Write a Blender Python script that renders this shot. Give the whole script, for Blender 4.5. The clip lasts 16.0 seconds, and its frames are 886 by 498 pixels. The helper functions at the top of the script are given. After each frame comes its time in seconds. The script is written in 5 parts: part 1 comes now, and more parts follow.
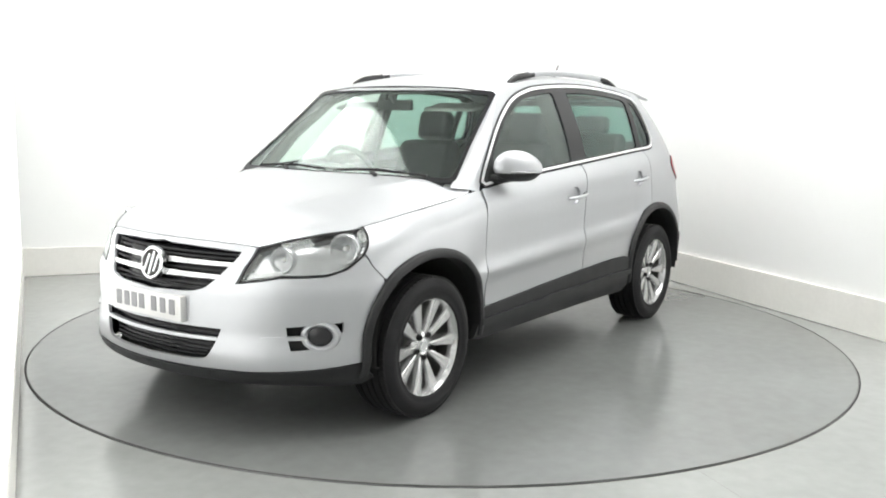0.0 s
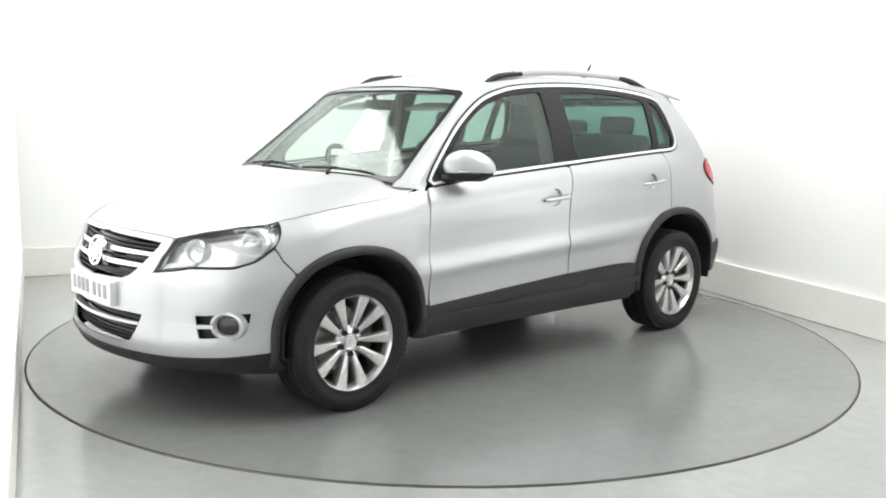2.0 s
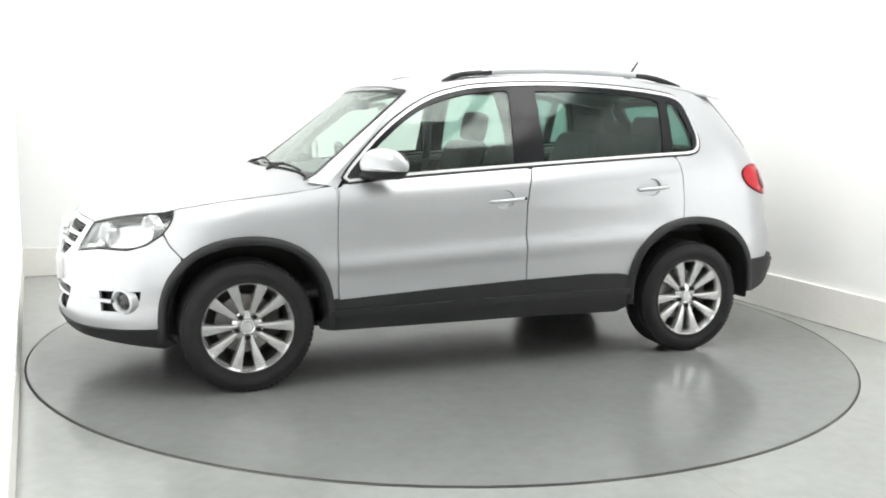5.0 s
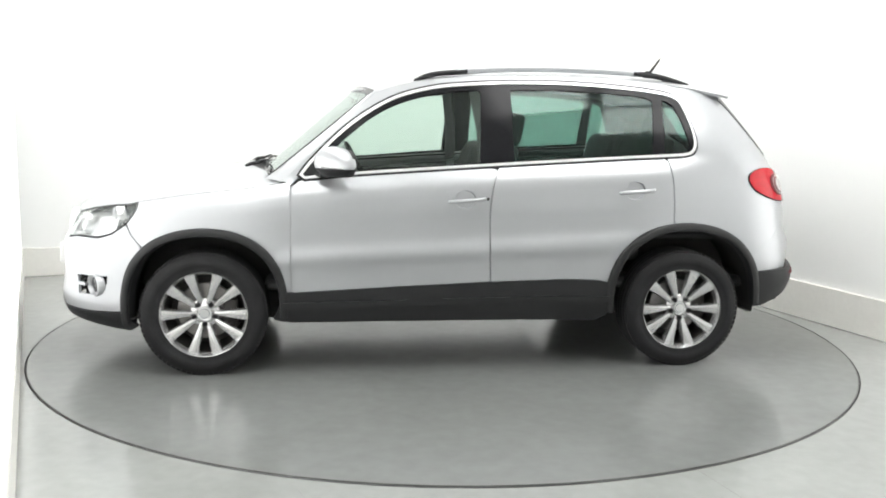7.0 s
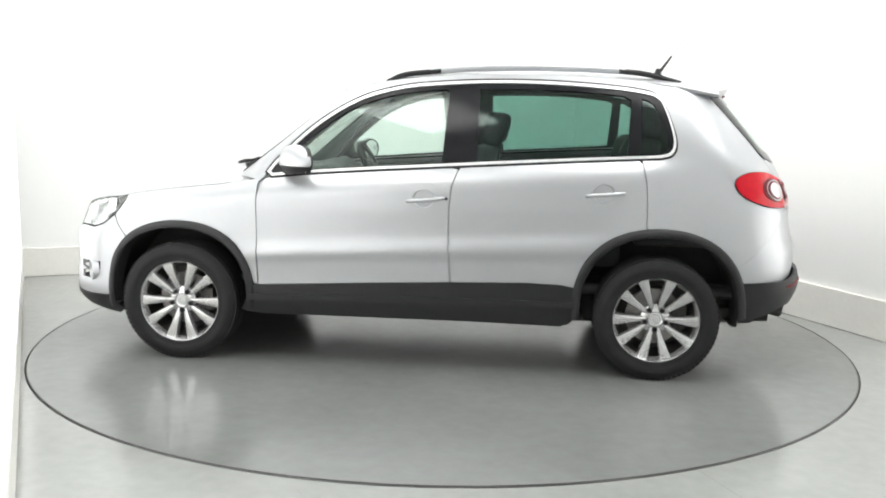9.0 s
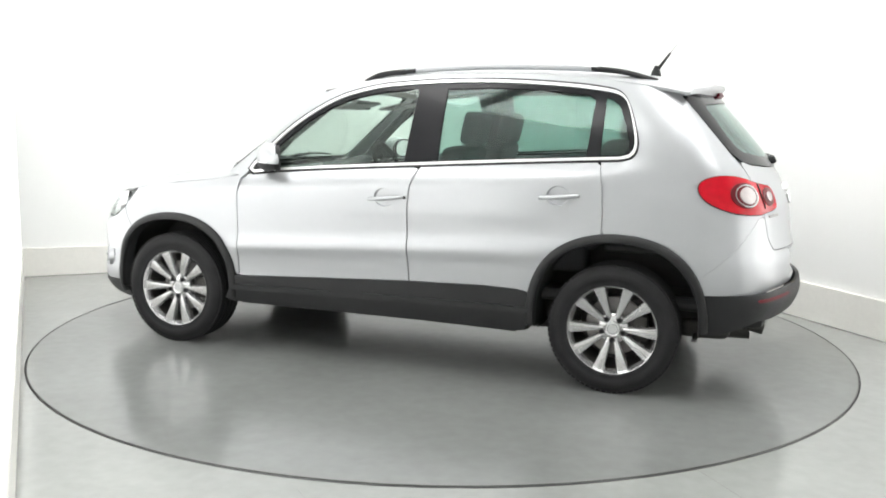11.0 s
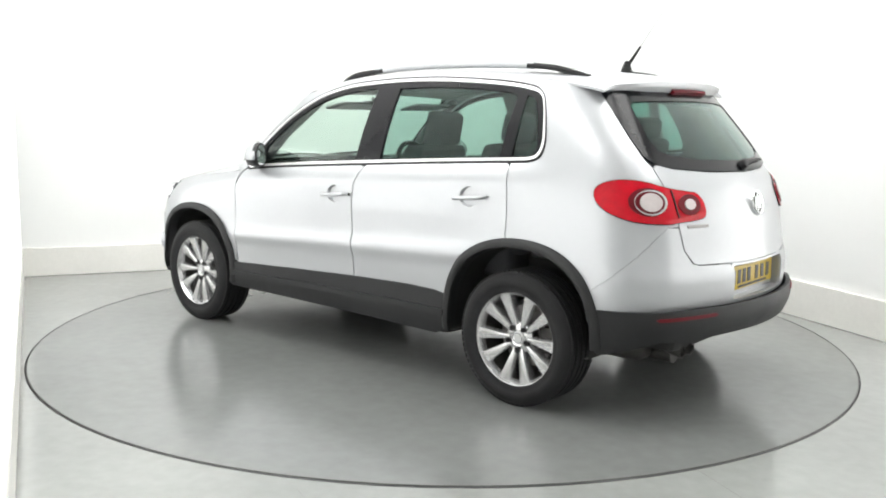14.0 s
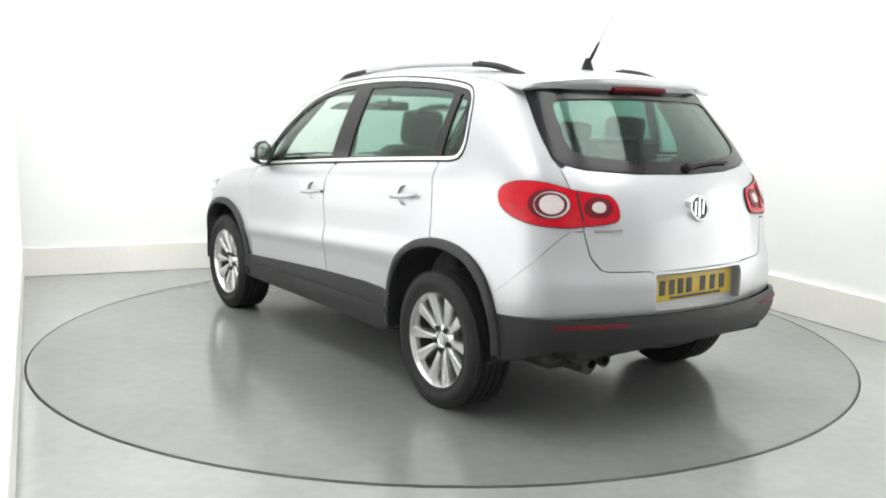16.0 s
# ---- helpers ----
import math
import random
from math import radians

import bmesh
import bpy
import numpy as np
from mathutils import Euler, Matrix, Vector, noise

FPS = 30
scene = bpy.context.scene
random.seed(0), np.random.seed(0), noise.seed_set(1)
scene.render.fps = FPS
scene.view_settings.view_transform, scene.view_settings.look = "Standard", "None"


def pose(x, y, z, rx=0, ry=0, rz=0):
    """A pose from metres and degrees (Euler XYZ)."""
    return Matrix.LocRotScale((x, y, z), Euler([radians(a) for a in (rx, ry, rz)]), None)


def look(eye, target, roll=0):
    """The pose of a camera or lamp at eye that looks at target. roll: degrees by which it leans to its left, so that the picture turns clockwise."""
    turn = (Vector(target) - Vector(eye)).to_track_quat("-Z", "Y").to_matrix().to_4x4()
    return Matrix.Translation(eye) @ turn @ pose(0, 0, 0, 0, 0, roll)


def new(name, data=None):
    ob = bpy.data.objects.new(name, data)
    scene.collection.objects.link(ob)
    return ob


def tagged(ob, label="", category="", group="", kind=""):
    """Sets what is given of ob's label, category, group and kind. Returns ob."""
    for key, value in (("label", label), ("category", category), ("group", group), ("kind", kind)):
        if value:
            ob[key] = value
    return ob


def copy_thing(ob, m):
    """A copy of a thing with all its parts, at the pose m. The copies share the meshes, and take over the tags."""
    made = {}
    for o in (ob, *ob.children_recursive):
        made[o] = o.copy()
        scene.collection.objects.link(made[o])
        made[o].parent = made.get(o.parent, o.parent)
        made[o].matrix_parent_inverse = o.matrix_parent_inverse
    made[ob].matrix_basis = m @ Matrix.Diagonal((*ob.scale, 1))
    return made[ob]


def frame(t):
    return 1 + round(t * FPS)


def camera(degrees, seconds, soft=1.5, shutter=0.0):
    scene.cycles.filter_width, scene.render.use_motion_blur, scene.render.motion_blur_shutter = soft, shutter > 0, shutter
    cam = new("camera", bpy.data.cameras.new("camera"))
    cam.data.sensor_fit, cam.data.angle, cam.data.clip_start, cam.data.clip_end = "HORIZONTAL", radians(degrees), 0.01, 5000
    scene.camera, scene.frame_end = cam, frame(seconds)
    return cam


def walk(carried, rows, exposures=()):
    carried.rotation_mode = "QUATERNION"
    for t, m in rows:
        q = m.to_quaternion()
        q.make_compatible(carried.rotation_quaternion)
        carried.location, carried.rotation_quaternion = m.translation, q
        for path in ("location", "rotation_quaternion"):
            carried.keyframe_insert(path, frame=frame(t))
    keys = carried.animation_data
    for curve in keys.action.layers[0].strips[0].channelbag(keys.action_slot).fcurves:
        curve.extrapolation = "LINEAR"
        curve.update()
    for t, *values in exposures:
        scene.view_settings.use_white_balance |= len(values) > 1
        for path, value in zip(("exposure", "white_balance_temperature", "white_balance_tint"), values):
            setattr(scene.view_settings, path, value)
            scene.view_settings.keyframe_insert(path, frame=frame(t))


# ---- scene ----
import functools
from mathutils import geometry

# ---- camera: it stands still ----
cam = camera(52.63, 16.0, soft=1.9)
EYE = look((0, -5.638, 1.39), (-0.0093, -0.038, 0.541), 1.005)
walk(cam, [(0, EYE), (16, EYE)])

# ---- light: bright white studio, lit from the ceiling ----
scene.view_settings.exposure = -0.05
world = bpy.data.worlds.new("studio_world")
scene.world = world
world.use_nodes = True
world.node_tree.nodes["Background"].inputs["Color"].default_value = (0.9, 0.95, 1.0, 1)
world.node_tree.nodes["Background"].inputs["Strength"].default_value = 0.05
LAMP = 5.7          # strength of the ceiling light panels
BOX = 1.6           # strength of the tall light boxes added on the west and east walls

# ---- materials ----
def mat(name, col, rough=0.5, metal=0.0, coat=0.0, var=0.0, scale=6.0, bump=0.0, bscale=200.0, detail=4.0, rvar=0.0, spec=0.5, emit=0.0):
    """A surface with colour and gloss that vary at two scales and a fine relief."""
    m = bpy.data.materials.new(name)
    m.use_nodes = True
    n, l = m.node_tree.nodes, m.node_tree.links
    b = n["Principled BSDF"]
    b.inputs["Base Color"].default_value = (*col, 1)
    b.inputs["Roughness"].default_value = rough
    b.inputs["Metallic"].default_value = metal
    b.inputs["Coat Weight"].default_value = coat
    b.inputs["Coat Roughness"].default_value = 0.04
    b.inputs["Specular IOR Level"].default_value = spec
    if emit:
        b.inputs["Emission Color"].default_value = (*col, 1)
        b.inputs["Emission Strength"].default_value = emit
    tc = n.new("ShaderNodeTexCoord")
    if var or rvar:
        big = n.new("ShaderNodeTexNoise")
        big.inputs["Scale"].default_value, big.inputs["Detail"].default_value = scale, detail
        fine = n.new("ShaderNodeTexNoise")
        fine.inputs["Scale"].default_value, fine.inputs["Detail"].default_value = scale * 14, 3
        mix = n.new("ShaderNodeMix")
        mix.inputs[0].default_value = 0.35
        l.new(tc.outputs["Object"], big.inputs["Vector"])
        l.new(tc.outputs["Object"], fine.inputs["Vector"])
        l.new(big.outputs["Fac"], mix.inputs[2])
        l.new(fine.outputs["Fac"], mix.inputs[3])
        if var:
            ramp = n.new("ShaderNodeValToRGB")
            ramp.color_ramp.elements[0].position, ramp.color_ramp.elements[1].position = 0.3, 0.7
            ramp.color_ramp.elements[0].color = (*[c * (1 - var) for c in col], 1)
            ramp.color_ramp.elements[1].color = (*[min(1, c * (1 + var)) for c in col], 1)
            l.new(mix.outputs[0], ramp.inputs["Fac"])
            l.new(ramp.outputs["Color"], b.inputs["Base Color"])
        if rvar:
            mr = n.new("ShaderNodeMapRange")
            mr.inputs[1].default_value, mr.inputs[2].default_value = 0.3, 0.7
            mr.inputs[3].default_value, mr.inputs[4].default_value = max(0, rough - rvar), rough + rvar
            l.new(mix.outputs[0], mr.inputs[0])
            l.new(mr.outputs[0], b.inputs["Roughness"])
    if bump:
        t = n.new("ShaderNodeTexNoise")
        t.inputs["Scale"].default_value, t.inputs["Detail"].default_value = bscale, 3
        bp = n.new("ShaderNodeBump")
        bp.inputs["Strength"].default_value, bp.inputs["Distance"].default_value = bump, 0.002
        l.new(tc.outputs["Object"], t.inputs["Vector"])
        l.new(t.outputs["Fac"], bp.inputs["Height"])
        l.new(bp.outputs["Normal"], b.inputs["Normal"])
    return m


def glass(name, tint, gloss=0.06):
    """A thin tinted pane: what lies behind shows through, and it mirrors at its own Fresnel share."""
    m = bpy.data.materials.new(name)
    m.use_nodes = True
    n, l = m.node_tree.nodes, m.node_tree.links
    n.remove(n["Principled BSDF"])
    tr, gl, fr, pw, mr, mx = (n.new("ShaderNode" + k) for k in ("BsdfTransparent", "BsdfGlossy", "LayerWeight", "Math", "MapRange", "MixShader"))
    fr.inputs["Blend"].default_value = 0.5
    pw.operation = "POWER"
    pw.inputs[1].default_value = 5.0
    mr.inputs[3].default_value, mr.inputs[4].default_value = 0.035, 1.0
    tr.inputs["Color"].default_value = (*tint, 1)
    gl.inputs["Roughness"].default_value = gloss
    gl.inputs["Color"].default_value = (0.9, 0.95, 0.93, 1)
    l.new(fr.outputs["Facing"], pw.inputs[0])
    l.new(pw.outputs[0], mr.inputs[0])
    l.new(mr.outputs[0], mx.inputs[0])
    l.new(tr.outputs[0], mx.inputs[1])
    l.new(gl.outputs[0], mx.inputs[2])
    l.new(mx.outputs[0], n["Material Output"].inputs["Surface"])
    return m


SILVER = mat("silver_paint", (0.455, 0.465, 0.482), 0.37, 0.56, 0.45, var=0.02, scale=2.5)
CLAD = mat("grained_black_plastic", (0.014, 0.0145, 0.0155), 0.5, spec=0.38, var=0.25, scale=9, bump=0.25, bscale=420, rvar=0.08)
GLOSSBLACK = mat("gloss_black", (0.010, 0.010, 0.012), 0.15, spec=0.25, var=0.15)
SEAL = mat("black_rubber", (0.012, 0.012, 0.013), 0.6, spec=0.3, var=0.2)
CHROME = mat("chrome", (0.86, 0.87, 0.88), 0.08, 1.0, var=0.02)
BRIGHT = mat("bright_trim", (0.88, 0.88, 0.89), 0.3, 0.6, var=0.02)
ALLOY = mat("silver_alloy", (0.60, 0.60, 0.605), 0.2, 0.80, 0.2)
DARKMETAL = mat("dark_metal", (0.06, 0.058, 0.055), 0.5, 0.7, var=0.35, scale=18, rvar=0.12)
STEEL = mat("brake_steel", (0.32, 0.31, 0.30), 0.4, 0.9, var=0.2, scale=25)
TYRE = mat("tyre_rubber", (0.019, 0.019, 0.020), 0.7, spec=0.2, var=0.3, scale=12, bump=0.3, bscale=260, rvar=0.1)
UNDER = mat("underbody_black", (0.018, 0.018, 0.018), 0.75, var=0.4, scale=7, bump=0.3, bscale=90)
TRIMGREY = mat("cabin_plastic", (0.05, 0.051, 0.053), 0.6, var=0.12, scale=4)
CLOTH = mat("charcoal_seat_cloth", (0.045, 0.046, 0.05), 0.85, var=0.15, scale=3)
LINER = mat("pale_headliner", (0.26, 0.26, 0.25), 0.9, var=0.05, scale=3)
GREENGLASS = glass("green_glass", (0.89, 0.945, 0.915))
DARKGLASS = glass("tinted_glass", (0.60, 0.74, 0.70))
REARGLASS = glass("dark_tinted_glass", (0.50, 0.67, 0.63))
CLEAR = glass("clear_lens", (0.97, 0.97, 0.97), 0.02)
RED = mat("red_lens", (0.50, 0.002, 0.013), 0.16, coat=0.3, spec=0.2, var=0.15, scale=30)
DARKRED = mat("dark_red_lens", (0.12, 0.004, 0.010), 0.45, spec=0.2, var=0.15, scale=30)
FROST = mat("frosted_white_lens", (0.56, 0.50, 0.50), 0.18, coat=1.0, var=0.08, scale=40)
LAMPSHELL = mat("lamp_reflector", (0.66, 0.67, 0.68), 0.2, 0.75, var=0.06, scale=25)
LAMPBACK = mat("lamp_back", (0.56, 0.57, 0.58), 0.22, 0.8, var=0.05, scale=25)
LAMPGREY = mat("lamp_bezel", (0.55, 0.56, 0.56), 0.35, 0.4, var=0.08, scale=20)
PLATEWHITE = mat("white_plate", (0.60, 0.60, 0.59), 0.35, var=0.03)
PLATEYELLOW = mat("yellow_plate", (0.52, 0.36, 0.02), 0.35, var=0.04)
INK = mat("plate_black", (0.03, 0.03, 0.03), 0.45, var=0.1)
PLATEGREY = mat("plate_grey_bars", (0.21, 0.21, 0.22), 0.45, var=0.1)
DIAL = mat("dark_screen", (0.02, 0.02, 0.022), 0.2, var=0.1)
WALLWHITE = mat("white_studio_wall", (0.85, 0.855, 0.85), 0.85, var=0.012, scale=0.9, bump=0.05, bscale=60)
PLINTH = mat("off_white_plinth", (0.80, 0.79, 0.755), 0.6, var=0.05, scale=2.5, bump=0.08, bscale=80, rvar=0.08)
CEIL = mat("white_ceiling", (0.82, 0.82, 0.81), 0.9, var=0.015, scale=1.2)
FLOORPAINT = mat("grey_floor_paint", (0.275, 0.283, 0.275), 0.17, spec=0.85, var=0.11, scale=1.1, bump=0.03, bscale=40, rvar=0.03, detail=6)
# the floor's grey again, darkened for the soft shade round the car
DISC = mat("grey_floor_paint_shaded", (0.188, 0.195, 0.190), 0.18, spec=0.85, var=0.12, scale=0.9, bump=0.03, bscale=40, rvar=0.03, detail=6)
JOINT = mat("filled_floor_joint", (0.13, 0.13, 0.125), 0.4, var=0.2, scale=8)
GAP = mat("dark_gap", (0.02, 0.02, 0.02), 0.7, var=0.2)
LIGHT = mat("lit_diffuser", (1.0, 1.0, 0.98), 0.6, emit=LAMP)
BOXLIGHT = mat("added_box_glow", (1.0, 1.0, 0.98), 0.6, emit=BOX)

# ---- mesh helpers ----
def part(name, bm, material, parent=None, label="", angle=38, double=0.0):
    """Links a bmesh as one mesh object under a thing or under a part of it."""
    if double:
        bmesh.ops.remove_doubles(bm, verts=bm.verts, dist=double)
    for f in bm.faces:
        f.smooth = True
    me = bpy.data.meshes.new(name)
    bm.to_mesh(me)
    bm.free()
    me.set_sharp_from_angle(angle=radians(angle))
    for m in material if isinstance(material, (list, tuple)) else [material]:
        me.materials.append(m)
    ob = new(name, me)
    ob.parent = parent
    if label:
        tagged(ob, label)
    return ob


def curve(pts):
    """A monotone cubic through the points, as a function."""
    xs, ys = [a for a, _ in pts], [b for _, b in pts]
    n = len(xs)
    d = [(ys[i + 1] - ys[i]) / (xs[i + 1] - xs[i]) for i in range(n - 1)]
    m = [d[0]] + [0 if d[i - 1] * d[i] <= 0 else 2 * d[i - 1] * d[i] / (d[i - 1] + d[i]) for i in range(1, n - 1)] + [d[-1]]

    def f(x):
        if x <= xs[0]:
            return ys[0] + m[0] * (x - xs[0])
        if x >= xs[-1]:
            return ys[-1] + m[-1] * (x - xs[-1])
        i = 0
        while xs[i + 1] < x:
            i += 1
        h = xs[i + 1] - xs[i]
        t = (x - xs[i]) / h
        return ((2 * t**3 - 3 * t * t + 1) * ys[i] + (t**3 - 2 * t * t + t) * h * m[i]
                + (3 * t * t - 2 * t**3) * ys[i + 1] + (t**3 - t * t) * h * m[i + 1])
    return f


def inside(p, poly):
    x, y, hit = p[0], p[1], False
    j = len(poly) - 1
    for i in range(len(poly)):
        (xi, yi), (xj, yj) = poly[i], poly[j]
        if (yi > y) != (yj > y) and x < (xj - xi) * (y - yi) / (yj - yi) + xi:
            hit = not hit
        j = i
    return hit


def resample(poly, cell, closed=True):
    out = []
    n = len(poly)
    for i in range(n if closed else n - 1):
        a, b = Vector(poly[i]), Vector(poly[(i + 1) % n])
        k = max(1, math.ceil((b - a).length / cell))
        out += [tuple(a.lerp(b, j / k)) for j in range(k)]
    if not closed:
        out.append(tuple(poly[-1]))
    return out


def spline(pts, closed=False, k=6):
    """Points along a smooth curve through pts."""
    n, out = len(pts), []
    P = [Vector(p) for p in pts]
    for i in range(n if closed else n - 1):
        a, b = P[i], P[(i + 1) % n]
        p = P[i - 1] if closed or i else a
        q = P[(i + 2) % n] if closed or i + 2 < n else b
        for j in range(k):
            t = j / k
            out.append(tuple(0.5 * ((2 * a) + (b - p) * t + (2 * p - 5 * a + 4 * b - q) * t * t + (3 * a - p - 3 * b + q) * t**3)))
    if not closed:
        out.append(tuple(P[-1]))
    return out


def patch(outline, fmap, cell=0.035, holes=(), thick=0.006, off=0.0, mirror=False, rim=True):
    """A panel of even thickness: the outline, less its holes, laid on the surface fmap(a, b). mirror: adds its other half across y = 0."""
    rings = [resample(r, cell) for r in (outline, *holes)]
    pts, edges = [], []
    for r in rings:
        k = len(pts)
        pts += r
        edges += [(k + i, k + (i + 1) % len(r)) for i in range(len(r))]
    lo = [min(p[i] for p in rings[0]) for i in (0, 1)]
    hi = [max(p[i] for p in rings[0]) for i in (0, 1)]
    near = {}
    for p in pts:
        near.setdefault((int(p[0] // cell), int(p[1] // cell)), []).append(p)
    b = lo[1] + cell / 2
    row = 0
    while b < hi[1]:
        a = lo[0] + cell * (0.5 if row % 2 else 0.95)
        while a < hi[0]:
            q = (a, b)
            ca, cb = int(a // cell), int(b // cell)
            if all((p[0] - a)**2 + (p[1] - b)**2 > (0.55 * cell)**2 for i in (-1, 0, 1) for j in (-1, 0, 1) for p in near.get((ca + i, cb + j), ())):
                if inside(q, rings[0]) and not any(inside(q, h) for h in rings[1:]):
                    pts.append(q)
            a += cell
        b += cell * 0.87
        row += 1
    vs, _, fs, *_ = geometry.delaunay_2d_cdt([Vector(p) for p in pts], edges, [], 0, 1e-7)
    bm = bmesh.new()
    top, low = [], []
    e = 0.002
    want = []
    for v in vs:
        c = Vector(fmap(v.x, v.y))
        du = Vector(fmap(v.x + e, v.y)) - Vector(fmap(v.x - e, v.y))
        dv = Vector(fmap(v.x, v.y + e)) - Vector(fmap(v.x, v.y - e))
        nrm = du.cross(dv)
        nrm = nrm.normalized() if nrm.length > 1e-12 else Vector((0, 0, 1))
        want.append((c, nrm))
    # outward: away from the middle of the car
    mid = Vector((0, 0, 0.7))
    flip = sum((1 if w[1].dot(w[0] - mid) > 0 else -1) for w in want) < 0
    for c, nrm in want:
        nrm = -nrm if flip else nrm
        top.append(bm.verts.new(c + nrm * off))
        low.append(bm.verts.new(c + nrm * (off - thick)) if thick else None)
    used = {}
    for f in fs:
        c = [sum(vs[i][k] for i in f) / 3 for k in (0, 1)]
        if not inside(c, rings[0]) or any(inside(c, h) for h in rings[1:]):
            continue
        f = list(f)[::-1] if flip else list(f)
        try:
            bm.faces.new([top[i] for i in f])
            if thick:
                bm.faces.new([low[i] for i in reversed(f)])
        except ValueError:
            continue
        for i in range(3):
            used[(f[i], f[(i + 1) % 3])] = 1
    if thick and rim:
        for (i, j) in used:
            if (j, i) not in used:
                if mirror and abs(top[i].co.y) < 1e-4 and abs(top[j].co.y) < 1e-4:
                    continue
                bm.faces.new([top[j], top[i], low[i], low[j]])
    loose = [v for v in bm.verts if not v.link_faces]
    bmesh.ops.delete(bm, geom=loose, context="VERTS")
    if mirror:
        for v in bm.verts:
            if abs(v.co.y) < 1e-3:
                v.co.y = 0
        both(bm)
        bmesh.ops.remove_doubles(bm, verts=[v for v in bm.verts if abs(v.co.y) < 1e-4], dist=1e-4)
    return bm


def both(bm):
    """Adds the mirror image across y = 0."""
    old = {v: bm.verts.new((v.co.x, -v.co.y, v.co.z)) for v in list(bm.verts)}
    for f in list(bm.faces):
        bm.faces.new([old[v] for v in reversed(f.verts)])
    return bm


def other(bm):
    """The mirror image across y = 0 instead."""
    for v in bm.verts:
        v.co.y = -v.co.y
    bmesh.ops.reverse_faces(bm, faces=bm.faces)
    return bm


def tube(points, radius, seg=8, bm=None, flat=1.0, caps=True):
    """A round bar along points; radius: a number or one for each point."""
    bm = bm or bmesh.new()
    P = [Vector(p) for p in points]
    rings, up = [], None
    for i, p in enumerate(P):
        d = (P[min(i + 1, len(P) - 1)] - P[max(i - 1, 0)]).normalized()
        if up is None:
            up = d.orthogonal().normalized() if abs(d.z) > 0.9 else Vector((0, 0, 1))
        s = d.cross(up).normalized()
        u = s.cross(d).normalized()
        up = u
        r = radius[i] if isinstance(radius, (list, tuple)) else radius
        rings.append([bm.verts.new(p + s * (r * math.cos(a)) + u * (r * flat * math.sin(a))) for a in (2 * math.pi * k / seg for k in range(seg))])
    for a, b in zip(rings, rings[1:]):
        for k in range(seg):
            bm.faces.new((a[k], a[(k + 1) % seg], b[(k + 1) % seg], b[k]))
    if caps:
        bm.faces.new(rings[0][::-1])
        bm.faces.new(rings[-1])
    bmesh.ops.recalc_face_normals(bm, faces=bm.faces)
    return bm


def rbox(x0, x1, y0, y1, z0, z1, bevel=0.01, seg=2, bm=None, m=None):
    """A box with rounded edges."""
    b = bmesh.new()
    bmesh.ops.create_cube(b, size=1)
    for v in b.verts:
        v.co = Vector(((x0 + x1) / 2 + v.co.x * (x1 - x0), (y0 + y1) / 2 + v.co.y * (y1 - y0), (z0 + z1) / 2 + v.co.z * (z1 - z0)))
    if bevel:
        bmesh.ops.bevel(b, geom=list(b.edges), offset=bevel, segments=seg, profile=0.6, affect="EDGES")
    if m:
        bmesh.ops.transform(b, matrix=m, verts=b.verts)
    return add(bm, b)


def add(bm, b):
    """Moves b's mesh into bm."""
    if bm is None:
        return b
    me = bpy.data.meshes.new("tmp")
    b.to_mesh(me)
    b.free()
    bm.from_mesh(me)
    bpy.data.meshes.remove(me)
    return bm


def lathe(profile, seg=48, m=None, bm=None):
    """Turns (radius, height) round the z axis; a radius of 0 closes it."""
    b = bmesh.new()
    rings = []
    for r, h in profile:
        if r < 1e-6:
            rings.append([b.verts.new((0, 0, h))])
        else:
            rings.append([b.verts.new((r * math.cos(2 * math.pi * k / seg), r * math.sin(2 * math.pi * k / seg), h)) for k in range(seg)])
    for p, q in zip(rings, rings[1:]):
        for k in range(seg):
            j = (k + 1) % seg
            if len(p) == 1 and len(q) == 1:
                continue
            if len(p) == 1:
                b.faces.new((p[0], q[j], q[k]))
            elif len(q) == 1:
                b.faces.new((p[k], p[j], q[0]))
            else:
                b.faces.new((p[k], p[j], q[j], q[k]))
    bmesh.ops.recalc_face_normals(b, faces=b.faces)
    if m:
        bmesh.ops.transform(b, matrix=m, verts=b.verts)
    return add(bm, b)


def ribbon(A, B, bulge=0.0, n=6, out=None):
    """A strip from curve A to curve B (equal counts of points), bulged outwards in the middle."""
    bm = bmesh.new()
    rows = []
    for i, (a, b) in enumerate(zip(A, B)):
        a, b = Vector(a), Vector(b)
        o = Vector(out) if out else ((a + b) / 2 - Vector((0, 0, 0.7))).normalized()
        rows.append([bm.verts.new(a.lerp(b, k / n) + o * (bulge * 4 * (k / n) * (1 - k / n))) for k in range(n + 1)])
    for p, q in zip(rows, rows[1:]):
        for k in range(n):
            bm.faces.new((p[k], p[k + 1], q[k + 1], q[k]))
    bmesh.ops.recalc_face_normals(bm, faces=bm.faces)
    return bm

# ---- the studio: a white room with a low plinth; the camera looks obliquely into its corner ----
ROOM = 22.6                      # degrees by which the room is turned
LEFT, RIGHT, BACK, FRONT, HIGH = -2.525, 2.585, 2.815, -6.6, 4.0


def in_room(x, y, z=0.0):
    p = pose(0, 0, 0, 0, 0, ROOM) @ Vector((x, y, z))
    return p


